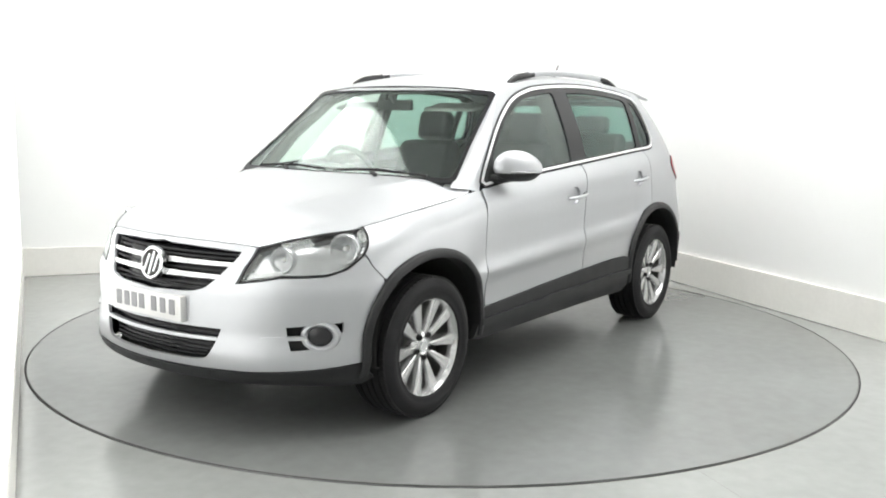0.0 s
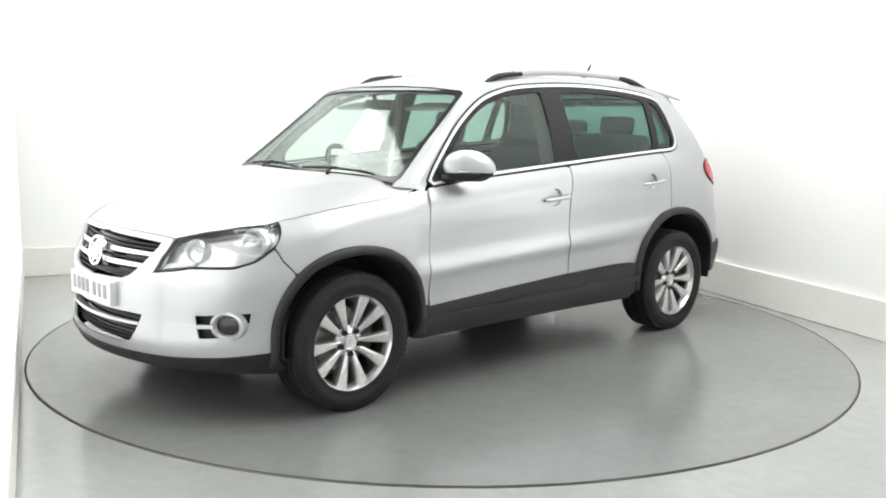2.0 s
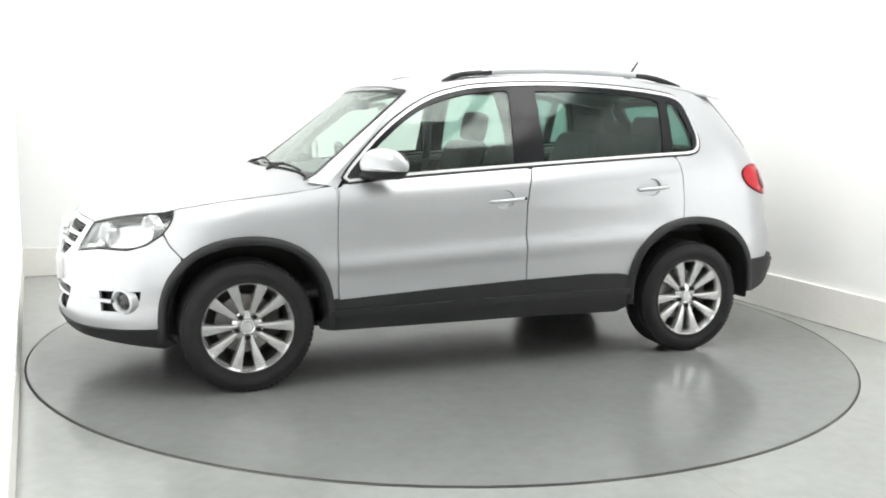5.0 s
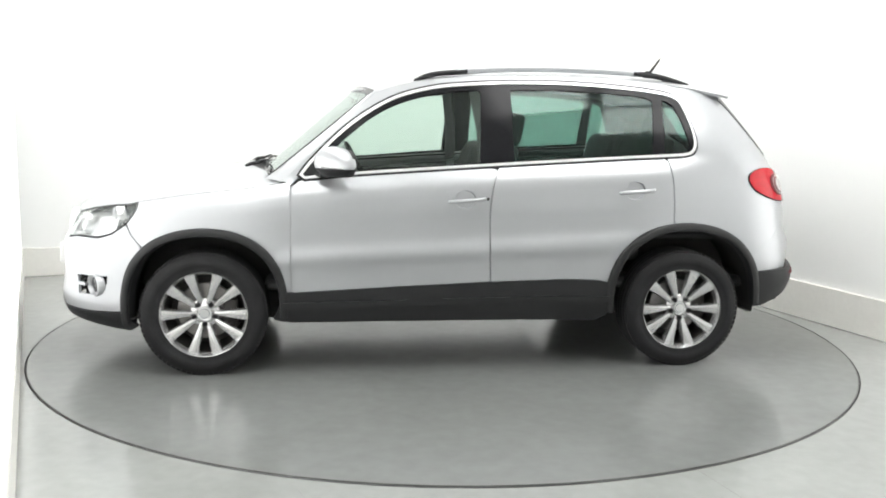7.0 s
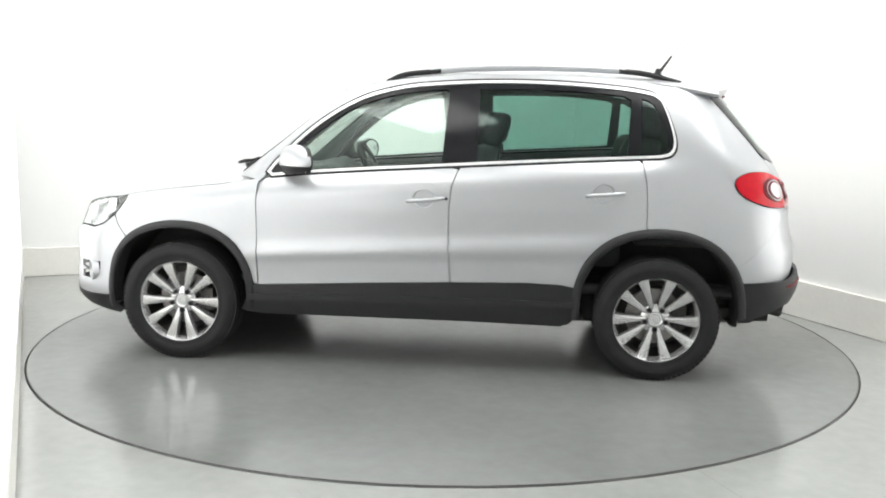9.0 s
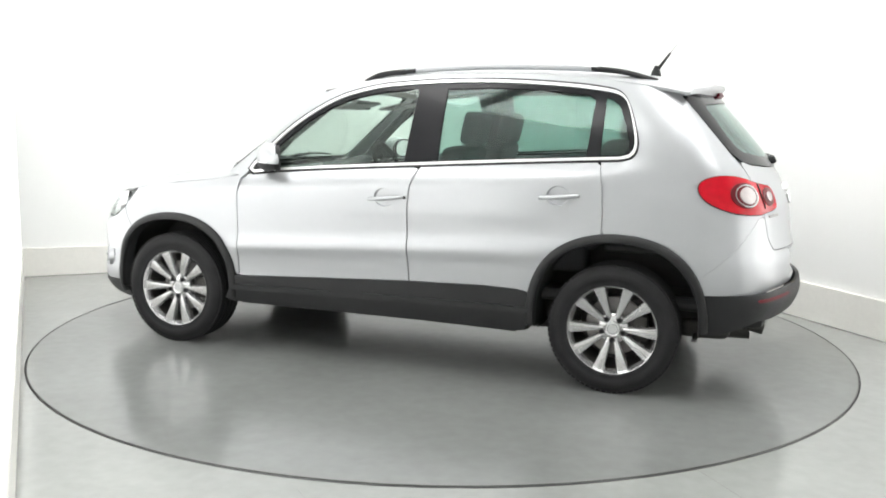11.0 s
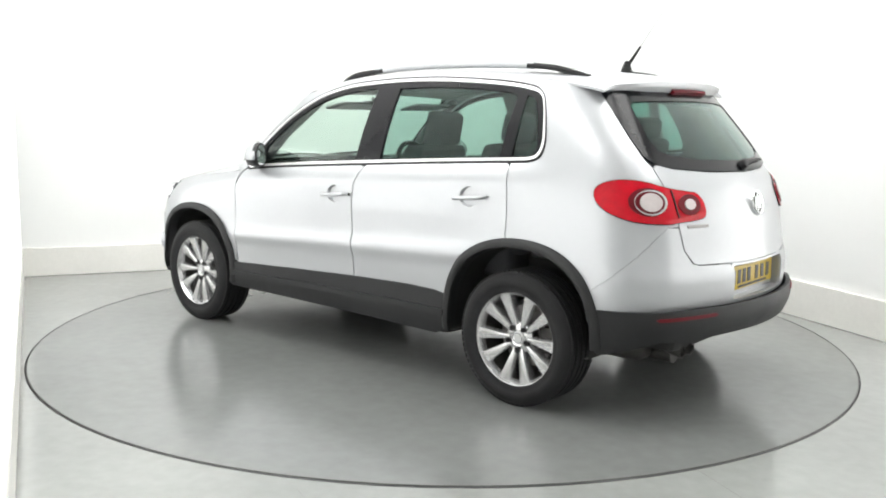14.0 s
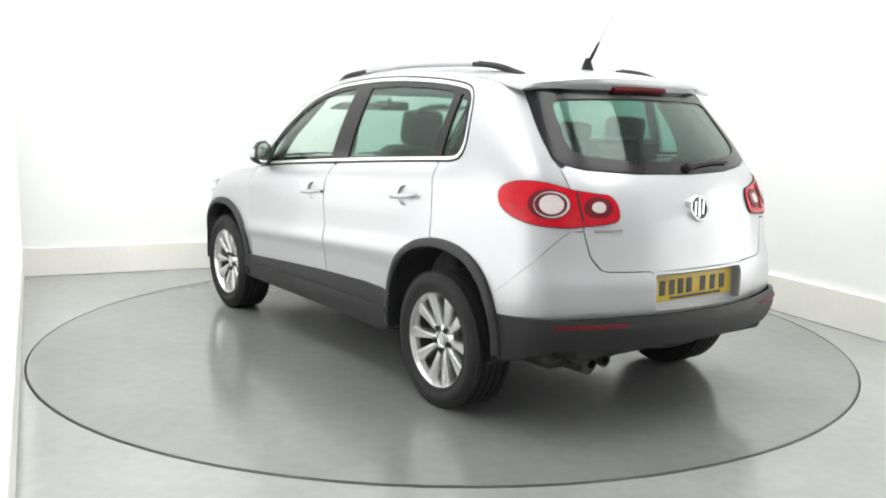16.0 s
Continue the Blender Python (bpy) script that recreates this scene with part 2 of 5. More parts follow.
def slab(name, corners_, z0, z1, material, label="", kind="structure"):
    """An upright prism over a floor outline given in the room's own axes."""
    bm = bmesh.new()
    P = [in_room(*c) for c in corners_]
    a = [bm.verts.new((p.x, p.y, z0)) for p in P]
    b = [bm.verts.new((p.x, p.y, z1)) for p in P]
    n = len(P)
    bm.faces.new(a[::-1])
    bm.faces.new(b)
    for i in range(n):
        bm.faces.new((a[i], a[(i + 1) % n], b[(i + 1) % n], b[i]))
    bmesh.ops.recalc_face_normals(bm, faces=bm.faces)
    ob = part(name, bm, material, None, label)
    return tagged(ob, kind=kind)


T = 0.12
TABLE_R = 2.449
NEAR_L = LEFT + 0.26
slab("wall_north", [(LEFT - T, BACK), (RIGHT + T, BACK), (RIGHT + T, BACK + T), (LEFT - T, BACK + T)], 0.0, HIGH, WALLWHITE, "white studio wall with a low plinth")
slab("wall_east", [(RIGHT, FRONT), (RIGHT + T, FRONT), (RIGHT + T, BACK), (RIGHT, BACK)], 0.0, HIGH, WALLWHITE, "white studio wall with a low plinth")
slab("wall_west", [(NEAR_L - T, FRONT), (NEAR_L, FRONT), (LEFT - 0.075, BACK), (LEFT - 0.075 - T, BACK)], 0.0, HIGH, WALLWHITE, "white studio wall with a low plinth")
slab("wall_south", [(LEFT - T, FRONT - T), (RIGHT + T, FRONT - T), (RIGHT + T, FRONT), (LEFT - T, FRONT)], 0.0, HIGH, WALLWHITE, "white studio wall")
slab("baseboard_north", [(LEFT - 0.07, BACK - 0.035), (RIGHT, BACK - 0.035), (RIGHT, BACK - 0.002), (LEFT - 0.07, BACK - 0.002)], 0.004, 0.235, PLINTH, "off-white painted plinth")
slab("baseboard_east", [(RIGHT - 0.035, FRONT), (RIGHT - 0.002, FRONT), (RIGHT - 0.002, BACK - 0.036), (RIGHT - 0.035, BACK - 0.036)], 0.004, 0.258, PLINTH, "off-white painted plinth")
slab("baseboard_west", [(NEAR_L + 0.002, FRONT), (NEAR_L + 0.03, FRONT), (LEFT - 0.045, BACK - 0.036), (LEFT - 0.072, BACK - 0.036)], 0.004, 0.235, PLINTH, "off-white painted plinth")
slab("ceiling", [(LEFT - T, FRONT - T), (RIGHT + T, FRONT - T), (RIGHT + T, BACK + T), (LEFT - T, BACK + T)], HIGH, HIGH + 0.1, CEIL, "white studio ceiling")


def ground():
    """The floor round the turntable: one sheet with a round opening."""
    bm = bmesh.new()
    N = 180
    inner, outer = [], []
    box_ = (LEFT - T, RIGHT + T, FRONT - T, BACK + T)
    for k in range(N):
        a = 2 * math.pi * k / N
        c, s = math.cos(a), math.sin(a)
        r = min((box_[1] if c > 0 else -box_[0]) / max(abs(c), 1e-6), (box_[3] if s > 0 else -box_[2]) / max(abs(s), 1e-6))
        inner.append(bm.verts.new(in_room(c * (TABLE_R + 0.003), s * (TABLE_R + 0.003))))
        outer.append(bm.verts.new(in_room(c * r, s * r)))
    low = [bm.verts.new(v.co - Vector((0, 0, 0.12))) for v in inner]
    for k in range(N):
        j = (k + 1) % N
        bm.faces.new((inner[k], outer[k], outer[j], inner[j]))
        bm.faces.new((low[k], inner[k], inner[j], low[j]))
    return tagged(part("floor", bm, FLOORPAINT, None, "glossy grey painted studio floor"), kind="structure")


ground()
pit = part("floor_pit", lathe([(0, -0.12), (2.6, -0.12)], 96), GAP, None, "dark pit under the turntable")
tagged(pit, kind="structure")
turntable = part("turntable", lathe([(0, 0.004), (0.8, 0.004), (1.6, 0.004), (TABLE_R - 0.004, 0.004), (TABLE_R - 0.002, 0.002), (TABLE_R - 0.002, -0.10), (0, -0.10)], 240), DISC, None, "round glossy grey turntable let into the floor")
tagged(turntable, category="turntable")
rim_ring = part("edge_strip", lathe([(TABLE_R - 0.009, 0.0045), (TABLE_R - 0.008, 0.0062), (TABLE_R - 0.004, 0.0062), (TABLE_R - 0.002, 0.0045)], 240), GAP, turntable, "dark metal edge strip")
# expansion joint in the floor before the turntable
for (a, b) in (((-0.53, -2.48), (-0.46, -2.62)), ((1.02, -2.21), (1.14, -2.54))):
    bm = tube([(a[0], a[1], 0.0), (b[0], b[1], 0.0)], 0.0022, 6, flat=0.2)
    tagged(part("floor_joint", bm, JOINT, None, "thin filled joint in the floor"), kind="structure")

# ceiling lights: rows of long diffuse panels
panel = None
SPOTS = [(-1.95, y) for y in (-2.4, -0.8, 0.8, 2.05)] + [(1.60, y) for y in (-4.0, -2.5, -1.0, 0.5, 2.0)] + [(0.45, y) for y in (-2.5, -1.0, 0.5)]
for x, y in SPOTS:
    c = in_room(x, y, HIGH - 0.03)
    if panel is None:
        panel = part("ceiling_light", rbox(-0.52, 0.52, -0.72, 0.72, 0.0, 0.028, 0.006, 1), CEIL, None, "flat white ceiling light panel, switched on")
        tagged(panel, category="light", group="ceiling lights")
        part("diffuser", rbox(-0.49, 0.49, -0.69, 0.69, -0.004, 0.002, 0, 1), LIGHT, panel, "glowing white diffuser")
        panel.matrix_basis = pose(c.x, c.y, c.z, 0, 0, ROOM)
    else:
        copy_thing(panel, pose(c.x, c.y, c.z, 0, 0, ROOM))

# tall boxes added along the side walls, above the plinth, to brighten the car
box_one = None
for wall, y in (("west", -2.1), ("west", -0.45), ("west", 1.2), ("east", -2.3), ("east", -4.05)):
    if wall == "east":
        c = in_room(RIGHT - 0.004, y, 1.06)
        lean = ROOM + 180
    else:
        x = NEAR_L + (LEFT - 0.075 - NEAR_L) * (y - FRONT) / (BACK - FRONT)
        c = in_room(x + 0.004, y, 1.06)
        lean = ROOM + math.degrees(math.atan2(NEAR_L - LEFT + 0.075, BACK - FRONT))
    if box_one is None:
        box_one = part("added_light_box", rbox(0.0, 0.022, -0.80, 0.80, -0.78, 0.78, 0.006, 1), CEIL, None, "tall glowing white panel added on the wall to light the car")
        tagged(box_one, category="light", group="light boxes")
        part("diffuser", rbox(0.019, 0.025, -0.77, 0.77, -0.75, 0.75, 0, 1), BOXLIGHT, box_one, "glowing white diffuser")
        box_one.matrix_basis = pose(c.x, c.y, c.z, 0, 0, lean)
    else:
        copy_thing(box_one, pose(c.x, c.y, c.z, 0, 0, lean))

# ---- the car's skin: x forwards, y to its left, z up; the origin lies on the ground between the axles ----
AX = 1.302          # half the wheelbase
belt = curve([(-2.1, 1.20), (-1.8, 1.19), (-1.2, 1.163), (-0.78, 1.14), (-0.24, 1.106), (0.3, 1.07), (0.6, 1.047), (0.82, 1.024), (1.054, 0.985), (1.4, 0.945), (1.638, 0.903), (1.85, 0.87), (2.1, 0.84)])
side_low = curve([(0.18, 0.80), (0.26, 0.845), (0.36, 0.868), (0.46, 0.868), (0.58, 0.877), (0.635, 0.890), (0.655, 0.889), (0.69, 0.8775), (0.715, 0.8745), (0.80, 0.877), (0.88, 0.881), (1.0, 0.880), (1.3, 0.875)])
front_x = curve([(0.20, 2.06), (0.25, 2.13), (0.30, 2.175), (0.36, 2.186), (0.48, 2.17), (0.64, 2.168), (0.70, 2.142), (0.80, 2.10), (0.835, 2.075), (0.9, 2.0)])
rear_x = curve([(0.20, -2.04), (0.30, -2.12), (0.5, -2.14), (0.60, -2.153), (0.68, -2.153), (0.725, -2.136), (0.77, -2.124), (0.93, -2.10), (0.99, -2.08), (1.10, -2.03), (1.18, -1.975), (1.5, -1.70), (1.6, -1.61)])


side_plain = curve([(0.18, 0.80), (0.26, 0.845), (0.36, 0.868), (0.46, 0.870), (0.60, 0.880), (0.75, 0.884), (0.90, 0.882), (1.0, 0.880), (1.3, 0.875)])


def flank(x, z):
    """The lower side; along the doors a crease climbs to the rear."""
    a = min(1, max(0, (1.0 - x) / 0.15)) * min(1, max(0, (x + 1.15) / 0.22))
    if not a or not 0.4 < z < 0.95:
        return side_plain(z)
    lift = 0.629 + 0.0563 * (0.835 - x) - 0.657
    return a * side_low(z - lift * max(0, 1 - abs(z - 0.66 - lift) / 0.22)) + (1 - a) * side_plain(z)


def side_y(x, z):
    b = belt(x)
    if z < b:
        r = max(0.0, (z - (b - 0.12)) / 0.12)
        y = flank(x, z) - 0.066 * r * r
    else:
        d = z - b
        y = side_plain(b) - 0.066 - 0.25 * d - 0.37 * d * d
    if x < -1.08 and z > 0.95:
        # behind the windows the shoulder melts into the pillar
        w = min(1, (-1.08 - x) / 0.47)
        w = w * w * (3 - 2 * w)
        d = z - 0.95
        y += w * (0.881 - 0.08 * d - 0.456 * d * d - y)
    k = 0.006 + 0.014 * min(1, max(0, (z - 0.55) / 0.5))
    if x > 0.1:
        k *= 0.55
    return y - k * (x - 0.1)**2


def nose_x(y, z):
    return front_x(z) - 0.40 * y * y


def tail_x(y, z):
    return rear_x(z) + 0.34 * y * y


@functools.lru_cache(maxsize=None)
def corners(z):
    """Where the side turns into the nose and into the tail, at this height."""
    x, y = 1.85, 0.85
    for _ in range(12):
        y = side_y(x, z)
        x = nose_x(y, z)
    u, v = -1.95, 0.8
    for _ in range(12):
        v = side_y(u, z)
        u = tail_x(v, z)
    return x, y, u, v


def bez(a, q, b, t):
    return ((1 - t)**2 * a[0] + 2 * t * (1 - t) * q[0] + t * t * b[0], (1 - t)**2 * a[1] + 2 * t * (1 - t) * q[1] + t * t * b[1])


def skin(u, z):
    """The skin of the car's left half: u runs round it from the tail's middle (-2.6) over the side to the nose's middle (2.6)."""
    xq, yq, uq, vq = corners(round(z, 4))
    if u >= 1.0:
        xs = xq - 0.42
        if u < 1.43:
            x = 1.0 + (u - 1.0) / 0.43 * (xs - 1.0)
            return (x, side_y(x, z), z)
        yf = yq - 0.36
        if u < 2.03:
            x, y = bez((xs, side_y(xs, z)), (xq, yq), (nose_x(yf, z), yf), (u - 1.43) / 0.6)
            return (x, y, z)
        y = yf * (1 - (u - 2.03) / 0.57)
        return (nose_x(y, z), y, z)
    if u <= -1.2:
        xs = uq + 0.22
        if u > -1.6:
            x = -1.2 + (u + 1.2) / -0.4 * (xs + 1.2)
            return (x, side_y(x, z), z)
        yf = vq - 0.17
        if u > -2.0:
            x, y = bez((xs, side_y(xs, z)), (uq, vq), (tail_x(yf, z), yf), (u + 1.6) / -0.4)
            return (x, y, z)
        y = yf * (1 - (u + 2.0) / -0.6)
        return (tail_x(y, z), y, z)
    return (u, side_y(u, z), z)


def at_x(x, z):
    """The place on the skin with this x, as (u, z)."""
    lo, hi = -2.6, 2.6
    for _ in range(30):
        mid = (lo + hi) / 2
        lo, hi = (mid, hi) if skin(mid, z)[0] < x else (lo, mid)
    return (lo, z)


def at_y(y, z, nose=True):
    """The place on the nose (or tail) with this y, as (u, z)."""
    lo, hi = (1.0, 2.6) if nose else (-1.0, -2.6)
    for _ in range(30):
        mid = (lo + hi) / 2
        lo, hi = (mid, hi) if skin(mid, z)[1] > y else (lo, mid)
    return (lo, z)


hood_mid = curve([(0.95, 1.095), (1.05, 1.088), (1.23, 1.058), (1.43, 1.02), (1.6, 0.985), (1.75, 0.955), (1.92, 0.912), (2.0, 0.878), (2.075, 0.835)])
hood_edge = curve([(0.95, 1.0), (1.054, 0.985), (1.4, 0.94), (1.638, 0.90), (1.80, 0.79), (1.917, 0.70), (2.075, 0.66)])


HOOD_FIX = []


def hood_z(x, y):
    c = hood_mid(x)
    z = c - (c - hood_edge(x)) * (abs(y) / 0.805)**(2.2 + 1.3 * min(1, max(0, (1.6 - x) / 0.5)))
    # a soft raised line from the pillars to the badge
    line = 0.16 + 0.42 * min(1, max(0, (2.07 - x) / 1.05))
    # let into the wings, lamps and bumper along its edge
    top = low = 0.0
    near = 9.0
    for ex, ey, ez in HOOD_FIX:
        d = (ex - x)**2 + (ey - abs(y))**2
        near = min(near, d)
        top += ez / (d + 1e-4)**1.5
        low += 1 / (d + 1e-4)**1.5
    if low:
        z += top / low * math.exp(-near / 0.010)
    return (x, y, z + 0.006 * math.exp(-((abs(y) - line) / 0.045)**2) * min(1, max(0, (2.05 - x) / 0.3)) - 0.004)


def screen(y, z):
    bow = 0.27 - 0.15 * min(1, max(0, (1.50 - z) / 0.45))
    return (0.985 - 1.14 * (z - 1.086) - bow * y * y, y, z)


roof_mid = curve([(-1.80, 1.538), (-1.6, 1.580), (-1.3, 1.615), (-0.9, 1.64), (-0.4, 1.642), (0.0, 1.617), (0.3, 1.573), (0.53, 1.512)])
roof_side = curve([(-1.85, 1.455), (-1.6, 1.505), (-1.3, 1.556), (-1.0, 1.583), (-0.7, 1.597), (-0.35, 1.597), (0.0, 1.577), (0.15, 1.557), (0.3, 1.523), (0.42, 1.485)])


def roof_z(x, y):
    s = roof_side(x)
    w = side_y(x, s)
    return (x, y, roof_mid(x) - (roof_mid(x) - s) * (abs(y) / w)**2.6)


def arc(cx, r, a0, a1, n=26, cz=0.335, squash=0.955):
    out = []
    for k in range(n + 1):
        a = radians(a0 + (a1 - a0) * k / n)
        q = r * (1 + 0.04 * math.sin(2 * a)**2 * (math.sin(a) > 0))       # fuller at the shoulders
        out.append((cx - 0.006 + q * math.cos(a) * (squash + (1 - squash) * abs(math.sin(a))), cz + q * math.sin(a)))
    return out


def on_side(pts):
    return [at_x(x, z) for x, z in pts]


FA, RA = 0.420, 0.452       # radius of the wheel arches, front and rear
CUT = 0.004                 # half a shut line

# outline of the side windows, from the mirror up and over to the rear and back along the belt
DLO_TOP = spline([(0.827, 1.025), (0.761, 1.117), (0.598, 1.279), (0.448, 1.391), (0.295, 1.472), (0.139, 1.517), (-0.019, 1.542), (-0.337, 1.562), (-0.662, 1.563), (-0.992, 1.545), (-1.20, 1.52), (-1.275, 1.492), (-1.318, 1.43), (-1.361, 1.306), (-1.370, 1.232), (-1.345, 1.186), (-1.29, 1.17)], k=5)
DLO_LOW = [(x, belt(x) + 0.002) for x in (-1.2, -1.0, -0.8, -0.6, -0.4, -0.2, 0.0, 0.2, 0.4, 0.6)]
DLO = DLO_TOP + DLO_LOW


def shrink(poly, d):
    """Moves a closed outline inwards by d."""
    n = len(poly)
    area = sum(poly[i][0] * poly[(i + 1) % n][1] - poly[(i + 1) % n][0] * poly[i][1] for i in range(n))
    s = 1 if area > 0 else -1
    out = []
    for i in range(n):
        a, b, c = Vector(poly[i - 1]), Vector(poly[i]), Vector(poly[(i + 1) % n])
        e, f = (b - a).normalized(), (c - b).normalized()
        m = Vector((-(e.y + f.y), e.x + f.x)) * s
        m = m.normalized() if m.length > 1e-6 else Vector((-e.y, e.x)) * s
        out.append(tuple(b + m * (d / max(0.5, m.dot(Vector((-e.y, e.x)) * s)))))
    return out


HOODLINE = [(x, belt(x)) for x in (1.054, 1.15, 1.25, 1.35, 1.45, 1.55, 1.625)]
HL_LOW = [(1.638, 0.899), (1.640, 0.868), (1.684, 0.80), (1.765, 0.743), (1.845, 0.716)]
HEADLAMP = [at_x(*p) for p in spline(HL_LOW, k=4)] + [at_y(0.60, 0.712), at_y(0.565, 0.700), at_y(0.53, 0.697), at_y(0.454, 0.684), at_y(0.470, 0.745), at_y(0.497, 0.826), at_y(0.58, 0.853), at_y(0.66, 0.874), at_y(0.735, 0.888)]
GRILLE = spline([at_y(y, z) for y, z in ((0.0, 0.818), (0.2, 0.815), (0.40, 0.806), (0.425, 0.797), (0.385, 0.735), (0.325, 0.665), (0.285, 0.645), (0.22, 0.632), (0.0, 0.625))], k=3)
LOWGRILLE = spline([at_y(y, z) for y, z in ((0.0, 0.487), (0.2, 0.487), (0.365, 0.487), (0.385, 0.478), (0.345, 0.385), (0.305, 0.357), (0.2, 0.35), (0.0, 0.348))], k=3)
FOGHOLE = [at_y(0.632, 0.506), at_x(1.90, 0.512), at_x(1.795, 0.518), at_x(1.80, 0.478), at_x(1.84, 0.428), at_x(1.89, 0.412), at_y(0.652, 0.408), at_y(0.640, 0.45)]
TAIL_OUT = spline([at_x(x, z) for x, z in ((-1.675, 1.05), (-1.70, 1.085), (-1.765, 1.104), (-1.85, 1.098))] + [at_y(0.60, 1.068, False), at_y(0.50, 1.052, False), at_y(0.455, 1.042, False), at_y(0.432, 1.0, False), at_y(0.445, 0.947, False), at_y(0.51, 0.932, False), at_y(0.60, 0.925, False), at_y(0.655, 0.920, False)] + [at_x(x, z) for x, z in ((-1.86, 0.930), (-1.765, 0.960), (-1.70, 1.0))], closed=True, k=3)


def ellipse_on(u, z, ru, rz, n=28, tilt=0.0):
    c, s = math.cos(tilt), math.sin(tilt)
    return [(u + ru * math.cos(a) * c - rz * math.sin(a) * s, z + ru * math.cos(a) * s + rz * math.sin(a) * c) for a in (2 * math.pi * k / n for k in range(n))]


def pair(name, make, material, parent, label="", **kw):
    """The part on the car's left and its mirror image on the right."""
    return part(name, make(), material, parent, label, **kw), part(name, other(make()), material, parent, label, **kw)


def strip(points, width, off, thick=0.008):
    """A flat band along a curve on the skin (u, z), standing proud by off."""
    n = len(points)
    L, R = [], []
    for i, p in enumerate(points):
        a, b = Vector(points[max(i - 1, 0)]), Vector(points[min(i + 1, n - 1)])
        d = (b - a).normalized()
        m = Vector((-d.y, d.x)) * (width / 2)
        L.append((p[0] + m.x, p[1] + m.y))
        R.append((p[0] - m.x, p[1] - m.y))
    return patch(L + R[::-1], skin, cell=max(0.012, width), thick=thick, off=off)


car = tagged(new("car"), "silver compact estate car with black lower cladding and roof rails", "car")


HANDLES = ((-0.072, 0.938), (-1.012, 0.988))


def bowl_line(x, z, n=24):
    return [at_x(x + 0.010 + 0.058 * math.cos(2 * math.pi * k / n), z - 0.004 + 0.050 * math.sin(2 * math.pi * k / n)) for k in range(n)]


def build_panels():
    S = dict(cell=0.034, thick=0.012)
    # bonnet
    rim_pts = [skin(2.6, 0.839)] + [skin(*at_y(y, z)) for y, z in ((0.1, 0.839), (0.2, 0.838), (0.3, 0.837), (0.4, 0.833), (0.44, 0.831), (0.478, 0.828), (0.497, 0.8295), (0.54, 0.8435), (0.58, 0.8565), (0.62, 0.867), (0.66, 0.8775), (0.70, 0.885), (0.735, 0.8915))]
    rim_pts += [skin(*at_x(1.638, 0.9025))] + [skin(*at_x(x, belt(x) + 0.0005)) for x in (1.56, 1.48, 1.40, 1.30, 1.20, 1.10, 1.0, 0.92)]
    fixes = [(x, y, z - hood_z(x, y)[2]) for x, y, z in rim_pts]
    HOOD_FIX.extend(fixes)
    hood_out = [(x, max(y, 0)) for x, y, z in rim_pts] + [(0.885, 0.785), (0.895, 0.725), (0.97, 0.66), (1.07, 0.4), (1.11, 0.2), (1.12, 0)]
    part("bonnet", patch(hood_out, hood_z, 0.035, thick=0.012, mirror=True), SILVER, car)
    # front bumper skin with its openings
    arch_f = [p for p in arc(AX, FA, 47, -2, 18)]
    bump = on_side([(1.615, 0.683), (1.664, 0.738), (1.689, 0.787)] + [(x, z - 0.008) for x, z in HL_LOW[3:]]) + [at_y(0.60, 0.704), at_y(0.53, 0.689), at_y(0.440, 0.676), at_y(0.458, 0.745), at_y(0.482, 0.822), at_y(0.44, 0.828), at_y(0.30, 0.834), at_y(0.15, 0.836), (2.6, 0.836), (2.6, 0.318)]
    bump += [at_y(0.3, 0.318), at_y(0.55, 0.320), at_x(1.9, 0.326), at_x(1.72, 0.338)] + on_side(arch_f[::-1][1:-1])
    holes = [FOGHOLE]
    # grille openings reach the middle line: cut them from the outline
    k = bump.index((2.6, 0.836))
    outline = bump[:k + 1] + [(2.6, 0.824)] + GRILLE[1:-1] + [(2.6, 0.621), (2.6, 0.491)] + LOWGRILLE[1:-1] + [(2.6, 0.344)] + bump[k + 1:]
    part("front_bumper", patch(outline, skin, 0.026, holes=holes, thick=0.014, mirror=True), SILVER, car)
    # black lip under the bumper
    lip = [at_x(1.70, 0.335), at_x(1.9, 0.323), at_y(0.55, 0.317), at_y(0.3, 0.314), (2.6, 0.314), (2.6, 0.272), at_y(0.35, 0.270), at_y(0.6, 0.262), at_x(1.85, 0.25), at_x(1.68, 0.235), at_x(1.64, 0.26)]
    part("front_lip", patch(lip, skin, 0.03, thick=0.02, off=0.008, mirror=True), CLAD, car, "grained black plastic lip under the front bumper")
    # front wings
    wing = [(0.8555, 1.012), (0.95, 0.999)] + [(x, z - 0.004) for x, z in HOODLINE] + [(1.632, 0.898), (1.638, 0.86), (1.684, 0.797), (1.660, 0.742), (1.611, 0.687)]
    wing += [p for p in arc(AX, FA, 49.5, 164, 24)] + [(0.8555, 0.45)]
    pair("front_wing", lambda: patch(on_side(wing), skin, **S), SILVER, car)
    # doors
    fd = [(x, belt(x) - 0.006) for x in (0.815, 0.6, 0.4, 0.2, 0.0, -0.2)] + [(-0.236, 1.09), (-0.205, 1.0), (-0.192, 0.9), (-0.194, 0.7), (-0.205, 0.49), (-0.205, 0.46), (0.3, 0.44), (0.838, 0.42), (0.848, 0.5), (0.852, 0.75), (0.850, 0.92), (0.832, 0.99)]
    rd = [(x, belt(x) - 0.006) for x in (-0.252, -0.5, -0.8, -1.0, -1.18)] + [(-1.200, 1.14), (-1.219, 1.03), (-1.228, 0.9), (-1.226, 0.815)]
